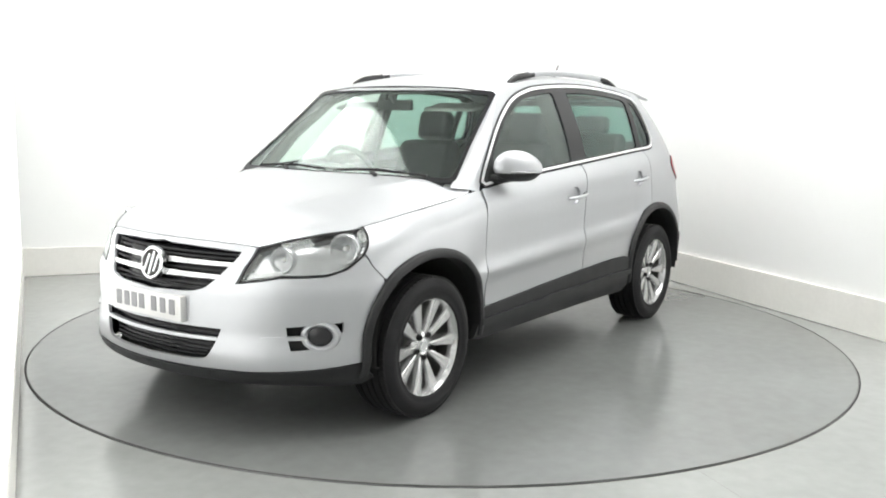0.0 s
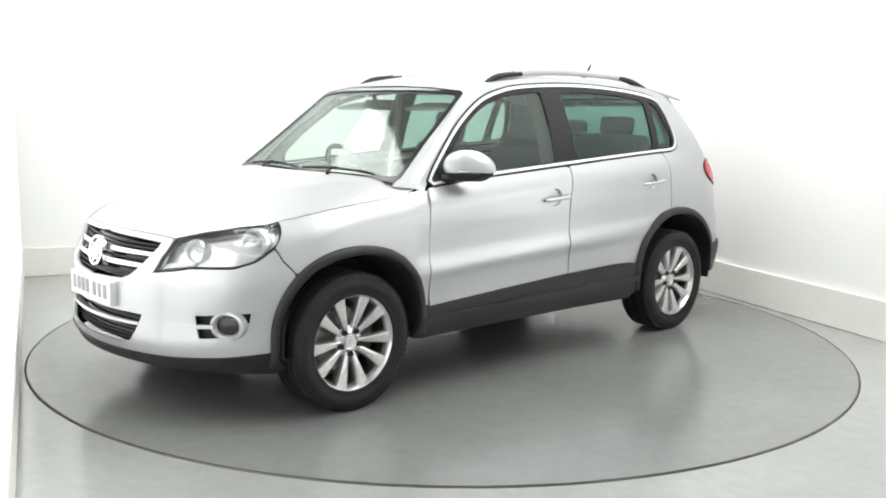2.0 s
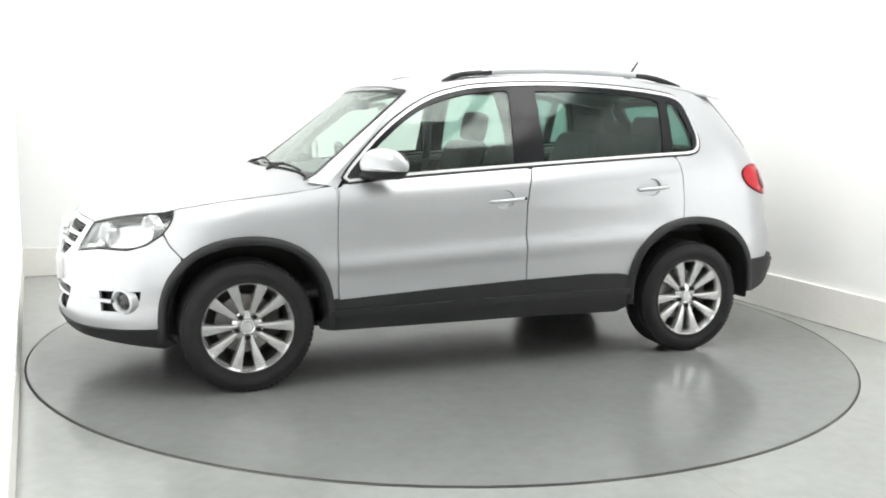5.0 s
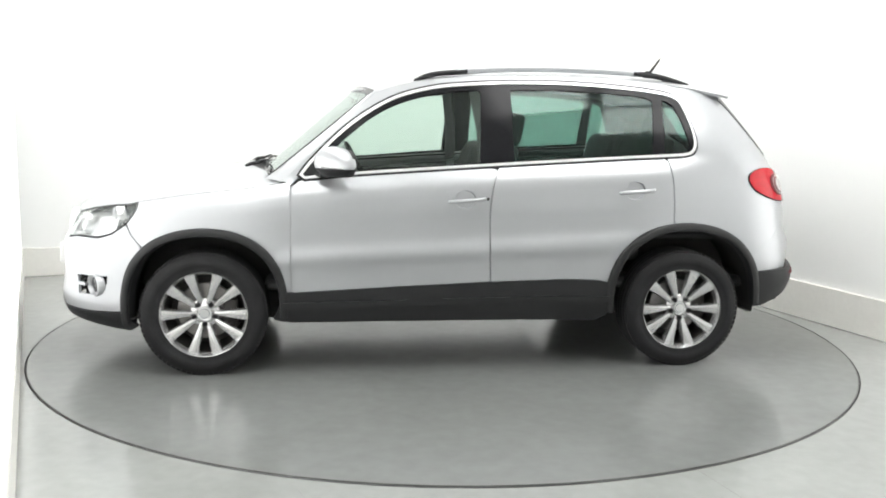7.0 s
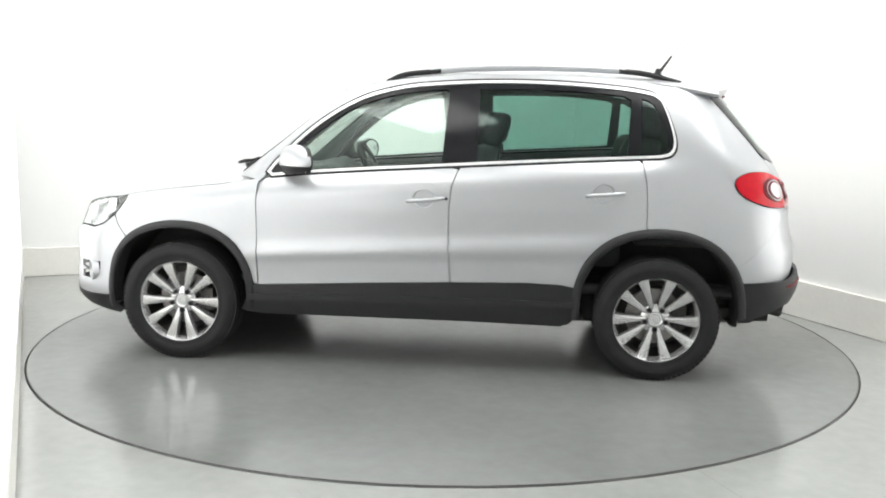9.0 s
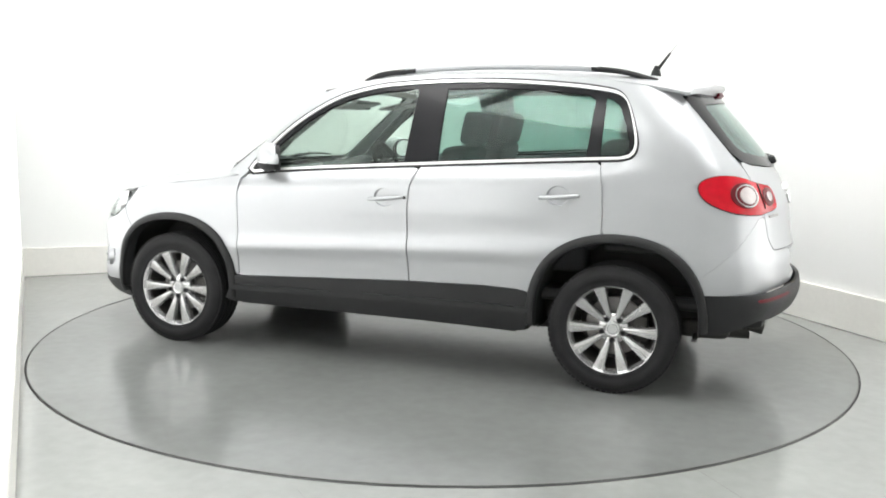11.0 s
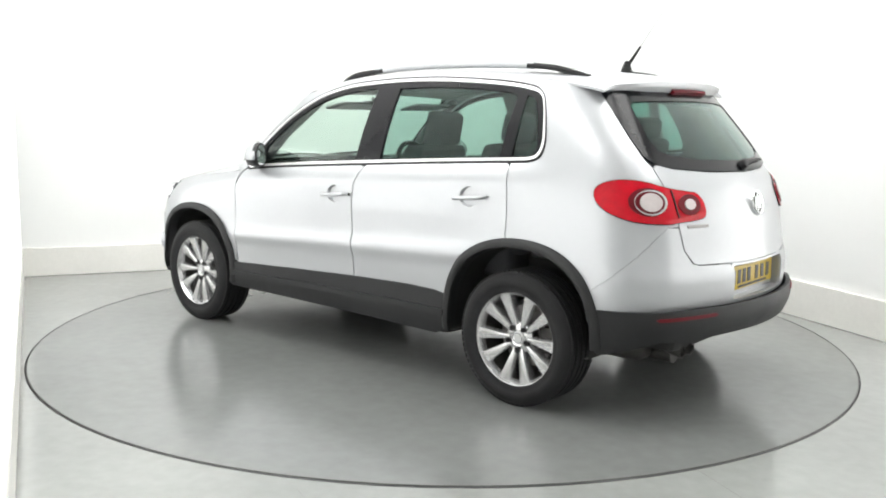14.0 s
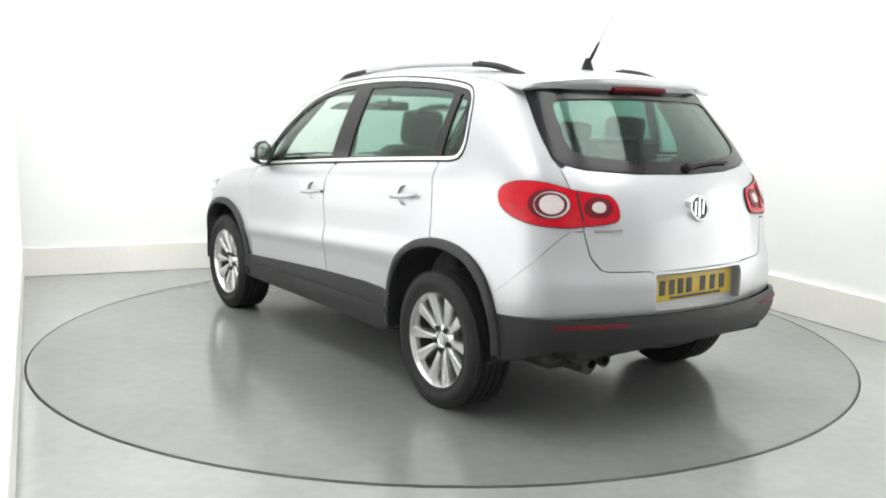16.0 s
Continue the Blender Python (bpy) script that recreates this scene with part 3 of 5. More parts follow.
    rd += [p for p in arc(-AX, RA, 83, 24, 12)] + [(-0.90, 0.49), (-0.88, 0.46), (-0.213, 0.46), (-0.213, 0.49), (-0.202, 0.7), (-0.200, 0.9), (-0.213, 1.0), (-0.244, 1.09)]
    doors = []
    for nm, o, lab in (("front_door", fd, "silver front door with a dark window"), ("rear_door", rd, "silver rear door with a dark window")):
        hx, hz = HANDLES[len(doors)]
        doors.append(pair(nm, lambda: patch(on_side(o), skin, 0.022, holes=[bowl_line(hx, hz)], thick=0.012), SILVER, car, lab))
    # body side above and behind the doors: pillars, roof edge and rear wing
    back = [at_x(-1.60, 1.500), at_y(0.606, 1.42, False), at_y(0.632, 1.30, False), at_y(0.638, 1.20, False), at_y(0.6265, 1.16, False), at_y(0.6195, 1.09, False)]
    rw_low = [at_x(-1.96, 0.905), at_x(-1.935, 0.86), at_x(-1.88, 0.775), at_x(-1.80, 0.692), at_x(-1.695, 0.612)]
    front = [(0.852, 1.003), (0.885, 1.015), (0.845, 1.068), (0.70, 1.212), (0.56, 1.345), (0.43, 1.463), (0.395, 1.491)]
    roof_line = [(x, roof_side(x) - 0.001) for x in (0.3, 0.15, 0.0, -0.2, -0.4, -0.6, -0.8, -1.0, -1.2, -1.4, -1.5)]
    cside = on_side(front + roof_line) + back + [at_y(0.5985, 0.99, False), at_y(0.5965, 0.906, False)] + rw_low + on_side([p for p in arc(-AX, RA, 141, 85, 14)])
    cside += on_side([(-1.231, 0.815), (-1.233, 0.9), (-1.224, 1.03), (-1.205, 1.14), (-1.200, 1.158)]) + on_side([(-1.25, 1.163)]) + on_side(DLO_TOP[::-1])
    pair("body_side", lambda: patch(cside, skin, 0.03, thick=0.012), SILVER, car)
    # pillars beside the windscreen
    A = [skin(*at_x(x, z)) for x, z in [tuple(q) for q in resample(front[1:], 0.04, False)]]
    B = []
    for x, y, z in A:
        t = (z - 1.015) / 0.476
        B.append(screen(0.742 - 0.117 * t, z + 0.012 * (1 - t)))
    pair("windscreen_pillar", lambda: ribbon(A, B, 0.010), SILVER, car)
    # roof
    ro = [(0.515, 0), (0.505, 0.2), (0.47, 0.42), (0.415, 0.60), (0.395, side_y(0.395, 1.491) + 0.001)]
    ro += [(x, side_y(x, roof_side(x))) for x in (0.3, 0.15, 0.0, -0.2, -0.4, -0.6, -0.8, -1.0, -1.2, -1.4, -1.5, -1.6)] + [(-1.605, 0.555), (-1.667, 0.45), (-1.713, 0.25), (-1.727, 0)]
    part("roof", patch(ro, roof_z, 0.04, thick=0.014, mirror=True), SILVER, car)
    # tailgate
    gate = [at_y(0, 1.128, False), at_y(0.3, 1.134, False), at_y(0.52, 1.152, False), at_y(0.60, 1.172, False), at_y(0.622, 1.155, False), at_y(0.615, 1.09, False), at_y(0.594, 0.99, False), at_y(0.592, 0.90, False), at_y(0.572, 0.80, False), at_y(0.530, 0.742, False), at_y(0.50, 0.735, False), at_y(0.25, 0.728, False), at_y(0, 0.728, False)]
    gate[0], gate[-1] = (-2.6, 1.128), (-2.6, 0.728)
    tg = part("tailgate", patch(gate, skin, 0.03, thick=0.014, mirror=True), SILVER, car, "silver tailgate with a round badge")
    # silver part of the rear bumper
    rb = [(-2.6, 0.723), at_y(0.25, 0.723, False), at_y(0.50, 0.730, False), at_y(0.540, 0.741, False), at_y(0.578, 0.80, False), at_y(0.597, 0.90, False), at_x(-1.961, 0.904), at_x(-1.936, 0.859), at_x(-1.881, 0.774), at_x(-1.801, 0.691), at_x(-1.6955, 0.611)]
    rb += on_side([p for p in arc(-AX, RA, 143, 155, 4)]) + [at_x(-1.72, 0.53), at_x(-1.9, 0.535), at_y(0.5, 0.54, False), (-2.6, 0.54), (-2.6, 0.556), at_y(0.27, 0.556, False), at_y(0.285, 0.562, False), at_y(0.287, 0.705, False), at_y(0.275, 0.713, False), (-2.6, 0.714)]
    part("rear_bumper", patch(rb, skin, 0.03, thick=0.014, mirror=True), SILVER, car)
    # black lower part, a step further out at the back
    def low_skin(u, z):
        x, y, zz = skin(u, z)
        w = min(1, max(0, (-1.62 - u) / 0.45))
        w = w * w * (3 - 2 * w)
        f = 0.032 * math.exp(-((z - 0.48) / 0.075)**2) + 0.016
        x2, y2, _ = skin(u - 0.004, z)
        n = Vector((y2 - y, -(x2 - x)))
        n = n.normalized() if n.length > 1e-9 else Vector((-1, 0))
        n = -n if n.dot(Vector((x, y))) < 0 else n
        return (x + n.x * f * w, y + n.y * f * w, zz)
    lb = [(-2.6, 0.545)] + [at_y(0.5, 0.545, False), at_x(-1.9, 0.54), at_x(-1.735, 0.536), at_x(-1.735, 0.335), at_x(-1.78, 0.337), at_x(-1.85, 0.36), at_y(0.70, 0.405, False), at_y(0.58, 0.40, False), at_y(0.47, 0.405, False), at_y(0.30, 0.41, False), (-2.6, 0.41)]
    rbl = part("lower_rear_bumper", patch(lb, low_skin, 0.03, thick=0.02, off=0.004, mirror=True), CLAD, car, "grained black plastic lower bumper")
    refl = [at_y(0.72, 0.516, False), at_y(0.45, 0.519, False), at_y(0.43, 0.512, False), at_y(0.45, 0.505, False), at_y(0.72, 0.501, False), at_x(-1.95, 0.508)]
    pair("reflector", lambda: patch(refl, low_skin, 0.02, thick=0.012, off=0.010), DARKRED, rbl, "long red reflector")
    # sills and arch trims
    sill = [(0.895, 0.436), (0.6, 0.452), (0.3, 0.468), (-0.2, 0.490), (-0.62, 0.501), (-0.8, 0.495), (-0.905, 0.476), (-0.885, 0.37), (-0.86, 0.30), (-0.8, 0.272), (-0.3, 0.282), (0.3, 0.286), (0.9, 0.286), (0.945, 0.30), (0.91, 0.37)]
    pair("sill_cladding", lambda: patch(on_side(sill), skin, 0.03, thick=0.03, off=0.012), CLAD, car, "grained black plastic sill cladding")
    ridge = [(0.90, 0.372), (0.5, 0.378), (0.0, 0.388), (-0.5, 0.395), (-0.87, 0.390)]
    pair("sill_ridge", lambda: strip(on_side(ridge), 0.030, 0.028, 0.020), CLAD, car)
    for nm, cx, ro_, ri_, a0, a1 in (("front_arch_trim", AX, 0.445, 0.402, -9, 184), ("rear_arch_trim", -AX, 0.474, 0.428, -3, 178)):
        def arch_bm(cx=cx, ro_=ro_, ri_=ri_, a0=a0, a1=a1):
            o, i = arc(cx, ro_, a0, a1, 40), arc(cx, ri_, a0, a1, 40, squash=0.95)
            O = [Vector(skin(*at_x(*p))) for p in o]
            I = [Vector(skin(*at_x(*p))) for p in i]
            bm = bmesh.new()
            rows = []
            for a, b in zip(O, I):
                n = Vector((0, 1, 0))
                if a.x > 1.5:
                    n = Vector((0.5, 0.86, 0)) if a.x > 1.65 else Vector((0.3, 0.95, 0))
                rows.append([bm.verts.new(p) for p in (a - n * 0.006, a + n * 0.010, a.lerp(b, 0.15) + n * 0.020, a.lerp(b, 0.6) + n * 0.026, a.lerp(b, 0.9) + n * 0.022, b + n * 0.010, b - n * 0.045)])
            for p, q in zip(rows, rows[1:]):
                for k in range(6):
                    bm.faces.new((p[k], p[k + 1], q[k + 1], q[k]))
            bm.faces.new(rows[0])
            bm.faces.new(rows[-1])
            bmesh.ops.recalc_face_normals(bm, faces=bm.faces)
            return bm
        pair(nm, arch_bm, CLAD, car, "grained black plastic wheel-arch trim", angle=50)

        def liner(cx=cx, r=ri_ + 0.001):
            bm = bmesh.new()
            rows = []
            ring_ = arc(cx, r, -25, 205, 30, squash=0.95)
            for k in range(31):
                x, z = ring_[k]
                rows.append([bm.verts.new((x, y, max(z, 0.305))) for y in (0.862, 0.70, 0.5)])
            for p, q in zip(rows, rows[1:]):
                for j in (0, 1):
                    bm.faces.new((p[j], p[j + 1], q[j + 1], q[j]))
            bm.faces.new([p[2] for p in rows])
            return bm
        pair("wheel_arch_liner", liner, UNDER, car)
    corner = [at_y(0.56, 1.10, False), at_y(0.56, 1.20, False), at_y(0.63, 1.26, False), at_x(-1.80, 1.22), at_x(-1.84, 1.10)]
    pair("tailgate_frame", lambda: patch(corner, skin, 0.03, thick=0.01, off=-0.016), SILVER, car)
    # painted inner frame behind the shut lines
    jamb = [(1.0, 0.96), (0.93, 0.995), (0.80, 1.022), (0.3, 1.06), (-0.24, 1.095), (-0.78, 1.13), (-1.2, 1.15), (-1.30, 1.15), (-1.30, 0.83)] + arc(-AX, RA + 0.03, 88, 18, 10) + [(-0.84, 0.43), (0.88, 0.43)] + arc(AX, FA + 0.03, 163, 125, 8)
    pair("door_frame", lambda: patch(on_side(jamb), skin, 0.06, thick=0.01, off=-0.015), SILVER, car)
    return doors, tg


doors, tailgate = build_panels()


def build_glass():
    # bright strip round the side windows
    line = [at_x(*p) for p in DLO_TOP[2:]]
    low = [at_x(*p) for p in DLO_LOW]
    loop = line + low + [at_x(0.78, belt(0.78))]
    pair("window_seal", lambda: patch(shrink(loop, -0.010), skin, 0.03, holes=[shrink(loop, 0.004)], thick=0.010, off=0.002), SEAL, car)
    pair("bright_window_strip", lambda: patch(shrink(loop, 0.001), skin, 0.03, holes=[shrink(loop, 0.015)], thick=0.014, off=0.006), BRIGHT, car, "bright chrome strip round the side windows")
    # dark frame and pillars inside the strip, with an opening for each pane
    inner = shrink(loop, 0.012)
    pf = [(0.74, 1.064), (0.66, 1.165)] + spline([(0.60, 1.222), (0.448, 1.345), (0.295, 1.430), (0.139, 1.478), (-0.015, 1.503), (-0.15, 1.514)], k=4) + [(-0.170, 1.50), (-0.150, 1.18), (-0.146, 1.128), (0.0, 1.118), (0.3, 1.092), (0.6, 1.068)]
    pr = [(-0.335, 1.515), (-0.6, 1.522), (-0.88, 1.512), (-1.10, 1.492), (-1.14, 1.47), (-1.125, 1.22), (-1.12, 1.184), (-0.6, 1.150), (-0.335, 1.134)]
    pq = [(-1.195, 1.478), (-1.225, 1.470), (-1.262, 1.445), (-1.295, 1.37), (-1.328, 1.27), (-1.330, 1.225), (-1.31, 1.198), (-1.25, 1.192), (-1.19, 1.190), (-1.192, 1.25)]
    pf, pr, pq = on_side(pf), on_side(pr), on_side(pq)
    pair("window_frame", lambda: patch(inner, skin, 0.03, holes=[pf, pr, pq], thick=0.018, off=-0.002), GLOSSBLACK, car, "glossy black window frames and pillars")
    for sheet, nm, mt, lab, par in ((pf, "window_pane", GREENGLASS, "pale green front side window", 0), (pr, "window_pane", DARKGLASS, "green tinted rear side window", 1), (pq, "quarter_window", DARKGLASS, "green tinted quarter window", None)):
        for j, fn in enumerate((lambda b: b, other)):
            ob = part(nm, fn(patch(shrink(sheet, -0.012), skin, 0.04, thick=0.004, off=-0.007)), mt, car if par is None else doors[par][j], lab)
            ob.visible_shadow = False
    # windscreen
    ws = [(0, 1.055), (0.3, 1.053), (0.55, 1.052), (0.715, 1.050), (0.728, 1.07), (0.672, 1.25), (0.622, 1.482), (0.60, 1.495), (0.4, 1.512), (0.2, 1.520), (0, 1.522)]
    ob = part("windscreen", patch(ws, screen, 0.04, thick=0.005, mirror=True), GREENGLASS, car, "pale green windscreen")
    ob.visible_shadow = False
    wsb = [(0, 1.052), (0.3, 1.050), (0.55, 1.049), (0.728, 1.045), (0.742, 1.07), (0.684, 1.25), (0.632, 1.486), (0.605, 1.502), (0.4, 1.520), (0.2, 1.528), (0, 1.530)]
    wsi = [(0, 1.070), (0.3, 1.069), (0.55, 1.068), (0.706, 1.070), (0.716, 1.09), (0.662, 1.25), (0.612, 1.462), (0.588, 1.480), (0.4, 1.494), (0.2, 1.499), (0, 1.500)]
    ring = wsb + wsi[::-1]
    part("windscreen_frit", patch(ring, screen, 0.02, thick=0.004, off=0.004, mirror=True), GLOSSBLACK, car, "black printed border of the windscreen")
    # rear window
    rw = [(-2.6, 1.512), at_y(0.3, 1.508, False), at_y(0.52, 1.500, False), at_y(0.588, 1.488, False), at_y(0.606, 1.42, False), at_y(0.628, 1.30, False), at_y(0.632, 1.21, False), at_y(0.605, 1.176, False), at_y(0.52, 1.156, False), at_y(0.3, 1.139, False), (-2.6, 1.133)]
    ri = [(-2.6, 1.462), at_y(0.3, 1.458, False), at_y(0.48, 1.450, False), at_y(0.515, 1.43, False), at_y(0.535, 1.35, False), at_y(0.55, 1.27, False), at_y(0.545, 1.235, False), at_y(0.50, 1.212, False), at_y(0.3, 1.190, False), (-2.6, 1.182)]
    rg = part("rear_window_frame", patch(rw + ri[::-1], skin, 0.02, thick=0.010, off=0.003, mirror=True), GLOSSBLACK, car, "glossy black border of the rear window")
    ob = part("rear_window", patch(rw, skin, 0.04, thick=0.004, off=-0.002, mirror=True), REARGLASS, car, "green tinted rear window")
    ob.visible_shadow = False
    # spoiler under-side, with the third brake light
    sp = bmesh.new()
    rows = []
    for k in range(21):
        y = -0.57 + 1.14 * k / 20
        edge = -1.722 + 0.16 * (abs(y) / 0.57)**2.7
        zt = roof_z(edge, y)[2]
        gx = tail_x(y, 1.502)
        rows.append([sp.verts.new(p) for p in ((edge, y, zt - 0.002), (edge - 0.006, y, zt - 0.016), (edge + 0.004, y, zt - 0.030), (gx + 0.005, y, 1.490))])
    for p, q in zip(rows, rows[1:]):
        for j in range(3):
            sp.faces.new((p[j], q[j], q[j + 1], p[j + 1]))
    bmesh.ops.recalc_face_normals(sp, faces=sp.faces)
    spo = part("spoiler", sp, SILVER, car, angle=60)
    brake = patch([at_y(0.18, 1.509, False), (-2.6, 1.512), (-2.6, 1.492), at_y(0.17, 1.489, False)], skin, 0.02, thick=0.02, off=0.024, mirror=True)
    part("brake_light", brake, DARKRED, spo, "dark red strip brake light")


build_glass()


def build_lamps():
    for side in (0, 1):
        fn = (lambda b: b) if side == 0 else other
        # headlamp: a bowl behind a clear lens
        hl = part("headlamp", fn(patch(HEADLAMP, skin, 0.03, thick=0.008, off=-0.042)), LAMPBACK, car, "clear headlamp with two round reflectors")
        wall = bmesh.new()
        ring = resample(shrink(HEADLAMP, -0.002), 0.02)
        a = [wall.verts.new(skin(*p)) for p in ring]
        b = []
        for p in ring:
            c = Vector(skin(*p))
            e = Vector(skin(p[0] - 0.01, p[1]))
            d = (c - e).normalized()
            n = Vector((d.y, -d.x, 0))
            n = n if n.dot(c) > 0 else -n
            b.append(wall.verts.new(c - n * 0.050))
        for i in range(len(ring)):
            j = (i + 1) % len(ring)
            wall.faces.new((a[i], a[j], b[j], b[i]))
        part("lamp_bezel", fn(wall), LAMPSHELL, hl)
        part("lamp_seal", fn(patch(shrink(HEADLAMP, -0.003), skin, 0.02, holes=[shrink(HEADLAMP, 0.0035)], thick=0.012, off=0.001)), SEAL, hl)
        ob = part("lens", fn(patch(HEADLAMP, skin, 0.035, thick=0.004, off=0.001)), CLEAR, hl, "clear plastic lens")
        ob.visible_shadow = False
        for (u, z), r in (((at_x(1.765, 0.815)), 0.055), ((at_y(0.585, 0.775)), 0.044)):
            c = Vector(skin(u, z))
            d = Vector((0.90, 0.42, 0.05)).normalized()
            m = Matrix.Translation(c - d * 0.034) @ d.to_track_quat("Z", "Y").to_matrix().to_4x4()
            part("reflector_bowl", fn(lathe([(0.012, -0.05), (r * 0.6, -0.035), (r * 0.9, -0.005), (r, 0.02), (r + 0.004, 0.022), (r + 0.005, -0.01)], 28, m)), LAMPSHELL, hl)
            part("bulb", fn(lathe([(0.0, 0.0), (0.010, -0.004), (0.012, -0.02), (0.012, -0.05)], 14, m)), LAMPGREY, hl)
            part("bowl_ring", fn(lathe([(r + 0.004, 0.016), (r + 0.008, 0.021), (r + 0.011, 0.012), (r + 0.011, -0.02)], 28, m)), LAMPSHELL, hl)
        bar = [at_y(0.475, 0.70), at_y(0.60, 0.722), at_y(0.60, 0.735), at_y(0.482, 0.722)]
        part("indicator_strip", fn(patch(bar, skin, 0.02, thick=0.015, off=-0.018)), LAMPGREY, hl)
        # fog lamp
        fg = part("fog_lamp", fn(patch(shrink(FOGHOLE, -0.006), skin, 0.03, thick=0.008, off=-0.045)), CLAD, car, "round fog lamp in a black recess with a silver ring")
        ch = Vector(skin(*at_x(1.882, 0.462)))
        d = Vector((0.82, 0.57, 0)).normalized()
        m = Matrix.Translation(ch - d * 0.012) @ d.to_track_quat("Z", "Y").to_matrix().to_4x4() @ Matrix.Diagonal((1.25, 1, 1, 1))
        part("fog_ring", fn(lathe([(0.040, -0.02), (0.043, 0.004), (0.052, 0.014), (0.062, 0.012), (0.068, -0.02)], 32, m)), SILVER, fg, "silver ring")
        part("fog_lens", fn(lathe([(0.0, 0.004), (0.03, 0.002), (0.041, -0.004), (0.041, -0.02)], 28, m)), DIAL, fg, "dark glass lens")
        part("fin", fn(strip([at_y(0.55, 0.455), at_y(0.60, 0.458), at_y(0.65, 0.460), at_x(1.925, 0.460)], 0.016, 0.006, 0.02)), SILVER, fg)
        # tail lamp
        tl = part("tail_lamp", fn(patch(TAIL_OUT, skin, 0.022, thick=0.02, off=0.010)), RED, car, "red tail lamp with two round white lenses")
        part("lamp_seal", fn(patch(shrink(TAIL_OUT, -0.004), skin, 0.02, holes=[shrink(TAIL_OUT, 0.003)], thick=0.012, off=0.007)), SEAL, tl)
        big = ellipse_on(at_x(-1.885, 1.012)[0], 1.012, 0.098, 0.060)
        part("dark_ring", fn(patch(big, skin, 0.02, thick=0.004, off=0.0135)), DARKRED, tl)
        part("bright_ring", fn(patch(ellipse_on(at_x(-1.893, 1.010)[0], 1.010, 0.082, 0.053), skin, 0.012, holes=[ellipse_on(at_x(-1.893, 1.010)[0] + 0.004, 1.010, 0.075, 0.048)], thick=0.004, off=0.0165)), LAMPGREY, tl)
        part("white_lens", fn(patch(ellipse_on(at_x(-1.893, 1.010)[0], 1.010, 0.056, 0.039), skin, 0.015, thick=0.008, off=0.019)), FROST, tl, "round white lens")
        small = at_y(0.522, 0.993, False)
        part("dark_ring", fn(patch(ellipse_on(small[0], 0.998, 0.058, 0.044), skin, 0.015, thick=0.004, off=0.0135)), DARKRED, tl)
        part("white_lens", fn(patch(ellipse_on(small[0], 0.998, 0.028, 0.023), skin, 0.012, thick=0.008, off=0.018)), FROST, tl, "round white lens")
        part("lamp_gap", fn(strip([at_y(0.598, 1.062, False), at_y(0.597, 0.945, False)], 0.006, 0.0145, 0.004)), SEAL, tl)


build_lamps()


def badge(parent, m, r=0.066):
    """A plain round emblem: a bright ring over a dark ground with slanted bars."""
    b = part("badge", lathe([(0, 0.004), (r * 0.84, 0.004), (r * 0.9, 0.0), (r * 0.9, -0.01)], 36, m), DARKMETAL, parent, "round bright emblem")
    part("badge_ring", lathe([(r * 0.80, 0.002), (r * 0.83, 0.011), (r * 0.93, 0.013), (r, 0.008), (r, -0.012)], 36, m), CHROME, b)
    for x, h in ((-0.42, 0.5), (0.0, 0.7), (0.42, 0.5)):
        bm = tube([((x - 0.16) * r, -h * r, 0.007), ((x + 0.16) * r, h * r, 0.007)], 0.0075, 6, flat=0.7)
        bmesh.ops.transform(bm, matrix=m, verts=bm.verts)
        part("badge_bar", bm, CHROME, b)


def facing(c, d):
    """A pose at c whose z axis points along d and whose y axis points up."""
    d = Vector(d).normalized()
    x = Vector((0, 0, 1)).cross(d).normalized()
    y = d.cross(x)
    m = Matrix((x, y, d)).transposed().to_4x4()
    m.translation = c
    return m


def plate(parent, m, w, h, ground, ink, strip_bar, deep=0.006):
    p = part("number_plate", rbox(-w / 2, w / 2, -h / 2, h / 2, -deep, 0.004, 0.003, 2, m=m), ground, parent, "number plate with plain dark bars")
    for k, x in enumerate((-0.40, -0.28, -0.17, -0.06, 0.12, 0.25, 0.38)):
        part("plate_bar", rbox(x * w - 0.018, x * w + 0.018, -h * 0.26, h * 0.34, 0.003, 0.0065, 0.001, 1, m=m), ink, p)
    if strip_bar:
        part("plate_bar", rbox(-0.30 * w, 0.36 * w, -h * 0.44, -h * 0.34, 0.003, 0.006, 0.001, 1, m=m), ink, p)


